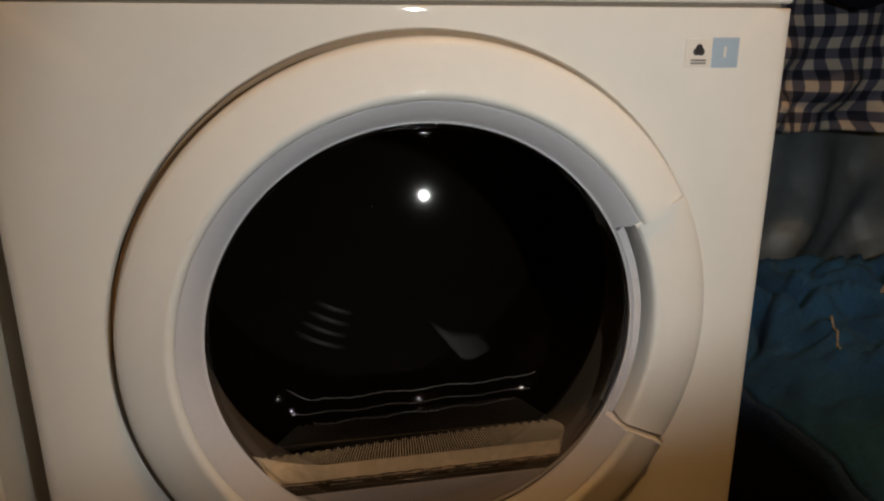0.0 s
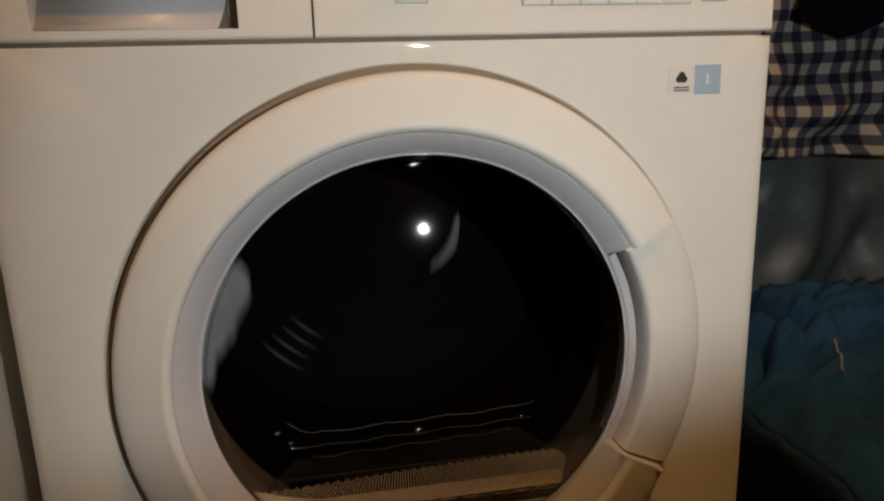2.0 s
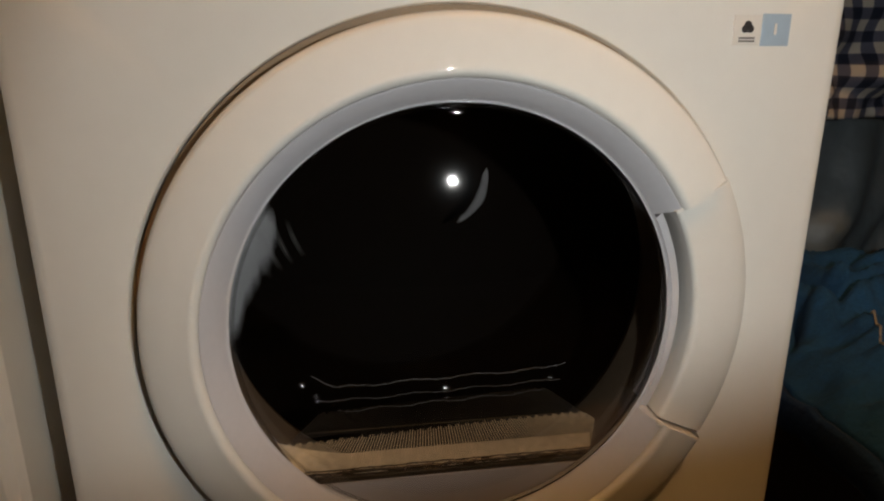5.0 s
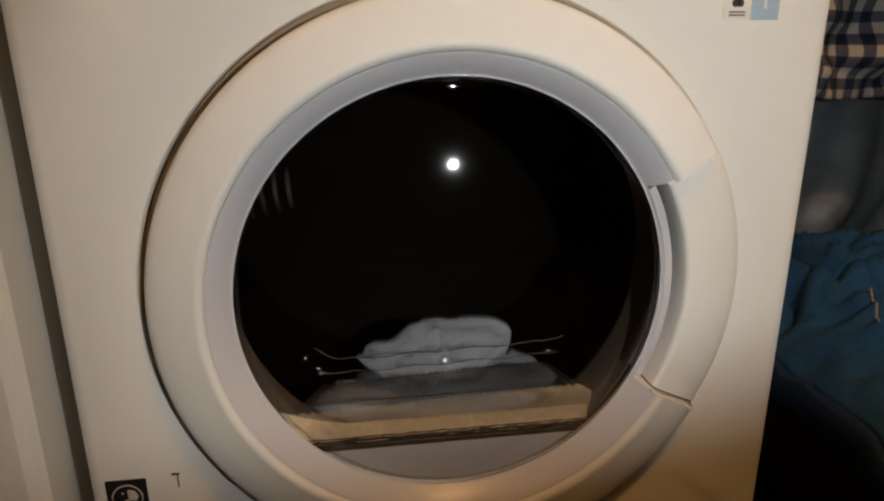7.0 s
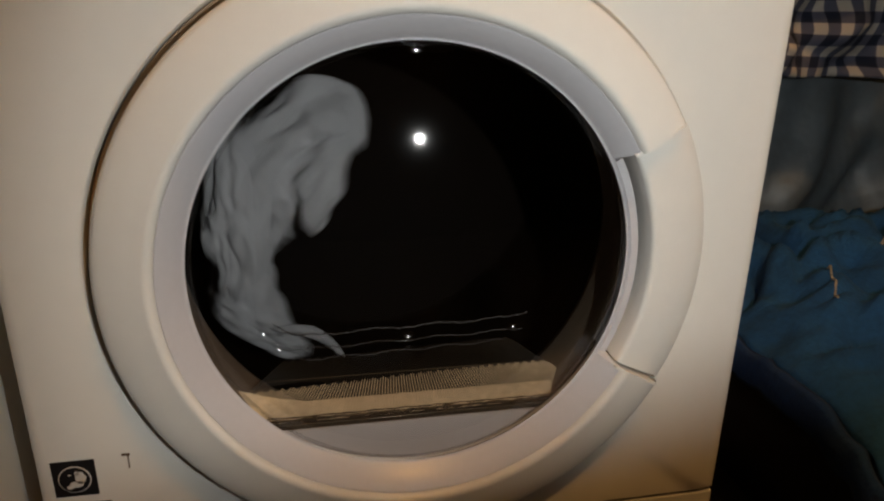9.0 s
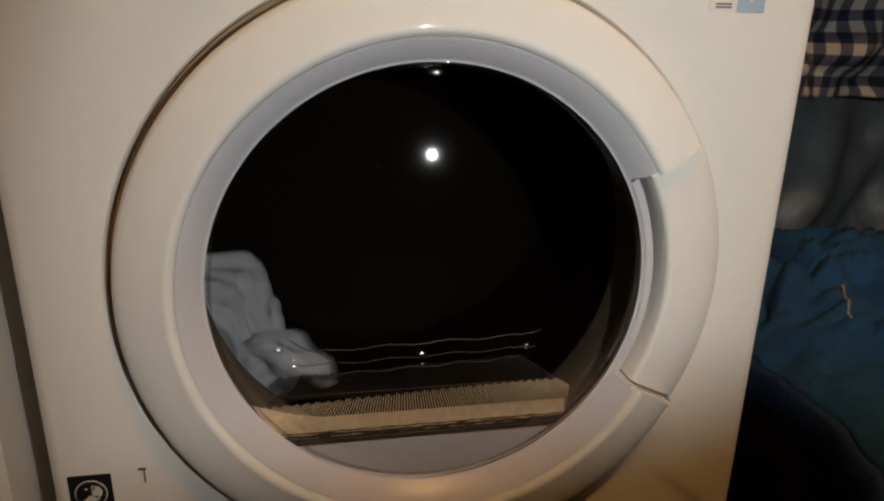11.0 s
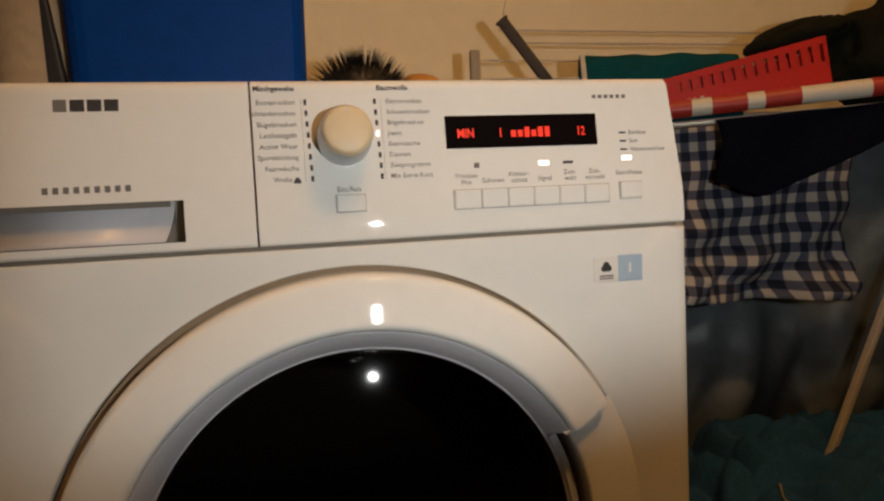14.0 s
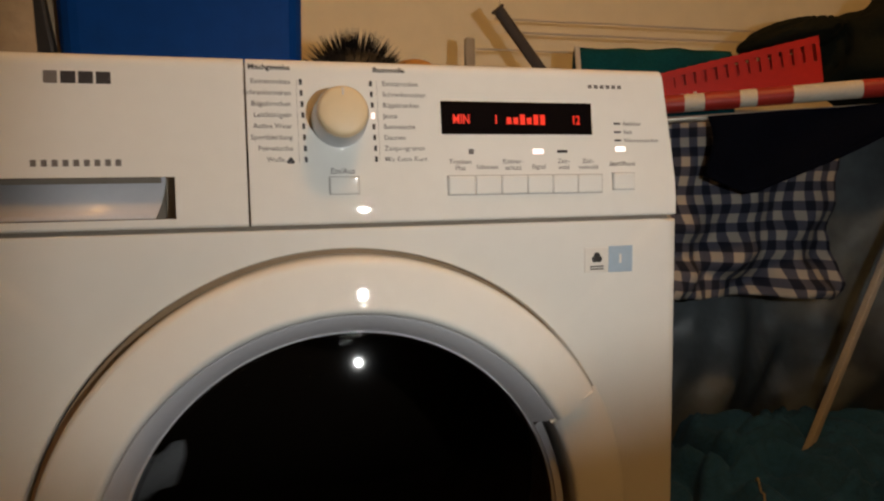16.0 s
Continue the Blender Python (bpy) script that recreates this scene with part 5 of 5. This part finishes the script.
    walk(LAUNDRY[4], tumble([
        (0, 0.141, 0.46, 0.232, -20), (0.2, -0.15, 0.17, 0.665, -20), (0.5, -0.15, 0.17, 0.665, -20), (0.7, -0.15, 0.17, 0.665, -20), (1, 0.04, 0.17, 0.486,
        50), (1.2, -0.15, 0.17, 0.665, 50), (1.5, -0.15, 0.17, 0.665, 50), (1.7, -0.15, 0.17, 0.665, 50), (2, 0.1, 0.4, 0.467, 60), (2.2, -0.111, 0.17, 0.395,
        75), (2.5, 0.202, 0.3, 0.49, 115), (2.7, -0.017, 0.4, 0.328, 170), (3, 0.048, 0.25, 0.376, 190), (3.2, -0.15, 0.17, 0.665, 190), (3.5, -0.037, 0.3,
        0.515, 125), (3.7, -0.144, 0.17, 0.358, 140), (4, -0.15, 0.17, 0.665, 140), (4.25, -0.15, 0.17, 0.665, 140), (4.5, -0.15, 0.17, 0.665, 140), (4.75,
        -0.15, 0.17, 0.665, 140), (5, 0.1, 0.4, 0.467, 60), (5.25, -0.15, 0.17, 0.665, 60), (5.55, -0.15, 0.17, 0.665, 60), (5.8, 0.105, 0.17, 0.544, 120),
        (6, -0.15, 0.17, 0.665, 120), (6.2, -0.15, 0.17, 0.665, 120), (6.5, -0.15, 0.17, 0.665, 120), (6.7, -0.15, 0.17, 0.665, 120), (7, -0.15, 0.17, 0.665,
        120), (7.2, -0.15, 0.17, 0.665, 120), (7.5, -0.15, 0.17, 0.665, 120), (7.7, 0.053, 0.17, 0.363, 60), (8, -0.15, 0.17, 0.665, 60), (8.2, -0.15, 0.17,
        0.665, 60), (8.5, -0.144, 0.17, 0.499, 50), (8.7, -0.137, 0.17, 0.347, 134), (9, -0.081, 0.17, 0.32, 150), (9.1, -0.138, 0.17, 0.337, 125), (9.2,
        0.038, 0.17, 0.549, 120), (9.45, 0.053, 0.17, 0.363, 60), (9.7, -0.15, 0.17, 0.665, 60), (9.95, -0.15, 0.17, 0.665, 60), (10.2, -0.15, 0.17, 0.665,
        60), (10.5, -0.15, 0.17, 0.665, 60), (10.75, -0.15, 0.17, 0.665, 60), (11, -0.15, 0.17, 0.665, 60), (11.3, 0.025, 0.17, 0.288, -20), (11.5, -0.15,
        0.17, 0.665, -20), (11.7, -0.15, 0.17, 0.665, -20), (12, 0.085, 0.17, 0.358, -60), (12.2, -0.166, 0.17, 0.346, -120), (12.5, 0.099, 0.38, 0.463, -60),
        (12.7, -0.15, 0.17, 0.665, -60), (12.85, -0.15, 0.17, 0.665, -60), (13, -0.15, 0.17, 0.665, -60), (13.2, -0.15, 0.17, 0.665, -60), (13.5, -0.15, 0.17,
        0.665, -60), (13.8, -0.15, 0.17, 0.665, -60), (14, -0.15, 0.17, 0.665, -60), (14.3, -0.15, 0.17, 0.665, -60), (14.5, -0.15, 0.17, 0.665, -60), (15,
        -0.15, 0.17, 0.665, -60), (15.3, -0.031, 0.36, 0.535, 24), (15.5, -0.15, 0.17, 0.665, 24), (16, -0.15, 0.17, 0.665, 24)]))
    walk(LAUNDRY[5], tumble([
        (0, 0.02, 0.19, 0.7, 10), (0.2, 0.127, 0.34, 0.425, 60), (0.5, -0.187, 0.34, 0.423, 60), (0.7, 0.02, 0.19, 0.7, 60), (1, 0.045, 0.34, 0.309, 10),
        (1.2, 0.02, 0.19, 0.7, 10), (1.5, 0.02, 0.19, 0.7, 10), (1.7, 0.02, 0.19, 0.7, 10), (2, 0.02, 0.19, 0.7, 10), (2.2, 0.02, 0.19, 0.7, 10), (2.5, 0.02,
        0.19, 0.7, 10), (2.7, 0.02, 0.19, 0.7, 10), (3, 0.02, 0.19, 0.7, 10), (3.2, 0.02, 0.19, 0.7, 10), (3.5, 0.02, 0.19, 0.7, 10), (3.7, 0.02, 0.19, 0.7,
        10), (4, 0.02, 0.19, 0.7, 10), (4.25, 0.033, 0.36, 0.346, 20), (4.5, -0.07, 0.3, 0.438, -60), (4.75, 0.02, 0.19, 0.7, -60), (5, 0.02, 0.19, 0.7, -60),
        (5.25, 0.033, 0.36, 0.346, 20), (5.55, -0.07, 0.3, 0.438, -60), (5.8, -0.096, 0.34, 0.482, -140), (6, 0.087, 0.34, 0.319, -120), (6.2, 0.033, 0.34,
        0.3, -180), (6.5, -0.13, 0.3, 0.457, -110), (6.7, -0.07, 0.3, 0.438, -60), (7, 0.02, 0.19, 0.7, -60), (7.2, 0.02, 0.19, 0.7, -60), (7.5, 0.033, 0.36,
        0.346, 20), (7.7, 0.02, 0.19, 0.7, 20), (8, 0.02, 0.19, 0.7, 20), (8.2, 0.058, 0.3, 0.421, -60), (8.5, 0.02, 0.19, 0.7, -60), (8.7, 0.02, 0.19, 0.7,
        -60), (9, 0.02, 0.19, 0.7, -60), (9.1, 0.02, 0.19, 0.7, -60), (9.2, 0.02, 0.19, 0.7, -60), (9.45, 0.02, 0.19, 0.7, -60), (9.7, 0.02, 0.19, 0.7, -60),
        (9.95, 0.058, 0.3, 0.421, -60), (10.2, 0.033, 0.36, 0.346, 20), (10.5, 0.02, 0.19, 0.7, 20), (10.75, 0.087, 0.34, 0.319, 60), (11, 0.02, 0.19, 0.7,
        60), (11.3, 0.02, 0.19, 0.7, 60), (11.5, 0.02, 0.19, 0.7, 60), (11.7, 0.02, 0.19, 0.7, 60), (12, 0.02, 0.19, 0.7, 60), (12.2, 0.02, 0.19, 0.7, 60),
        (12.5, 0.02, 0.19, 0.7, 60), (12.7, 0.02, 0.19, 0.7, 60), (12.85, 0.02, 0.19, 0.7, 60), (13, 0.02, 0.19, 0.7, 60), (13.2, 0.02, 0.19, 0.7, 60), (13.5,
        0.02, 0.19, 0.7, 60), (13.8, 0.02, 0.19, 0.7, 60), (14, 0.02, 0.19, 0.7, 60), (14.3, 0.02, 0.19, 0.7, 60), (14.5, 0.02, 0.19, 0.7, 60), (15, 0.152,
        0.34, 0.494, 70), (15.3, 0.02, 0.19, 0.7, 70), (15.5, 0.02, 0.19, 0.7, 70), (16, 0.02, 0.19, 0.7, 70)]))
    rows = []
    for s, eye, target, roll in PATH:
        at = Vector(eye) + Vector((0.162, -0.065, 0.022))
        rows.append((s, look(at, at + Vector(target) - Vector(eye), roll)))
    walk(TORCH_THING, rows)


motions()
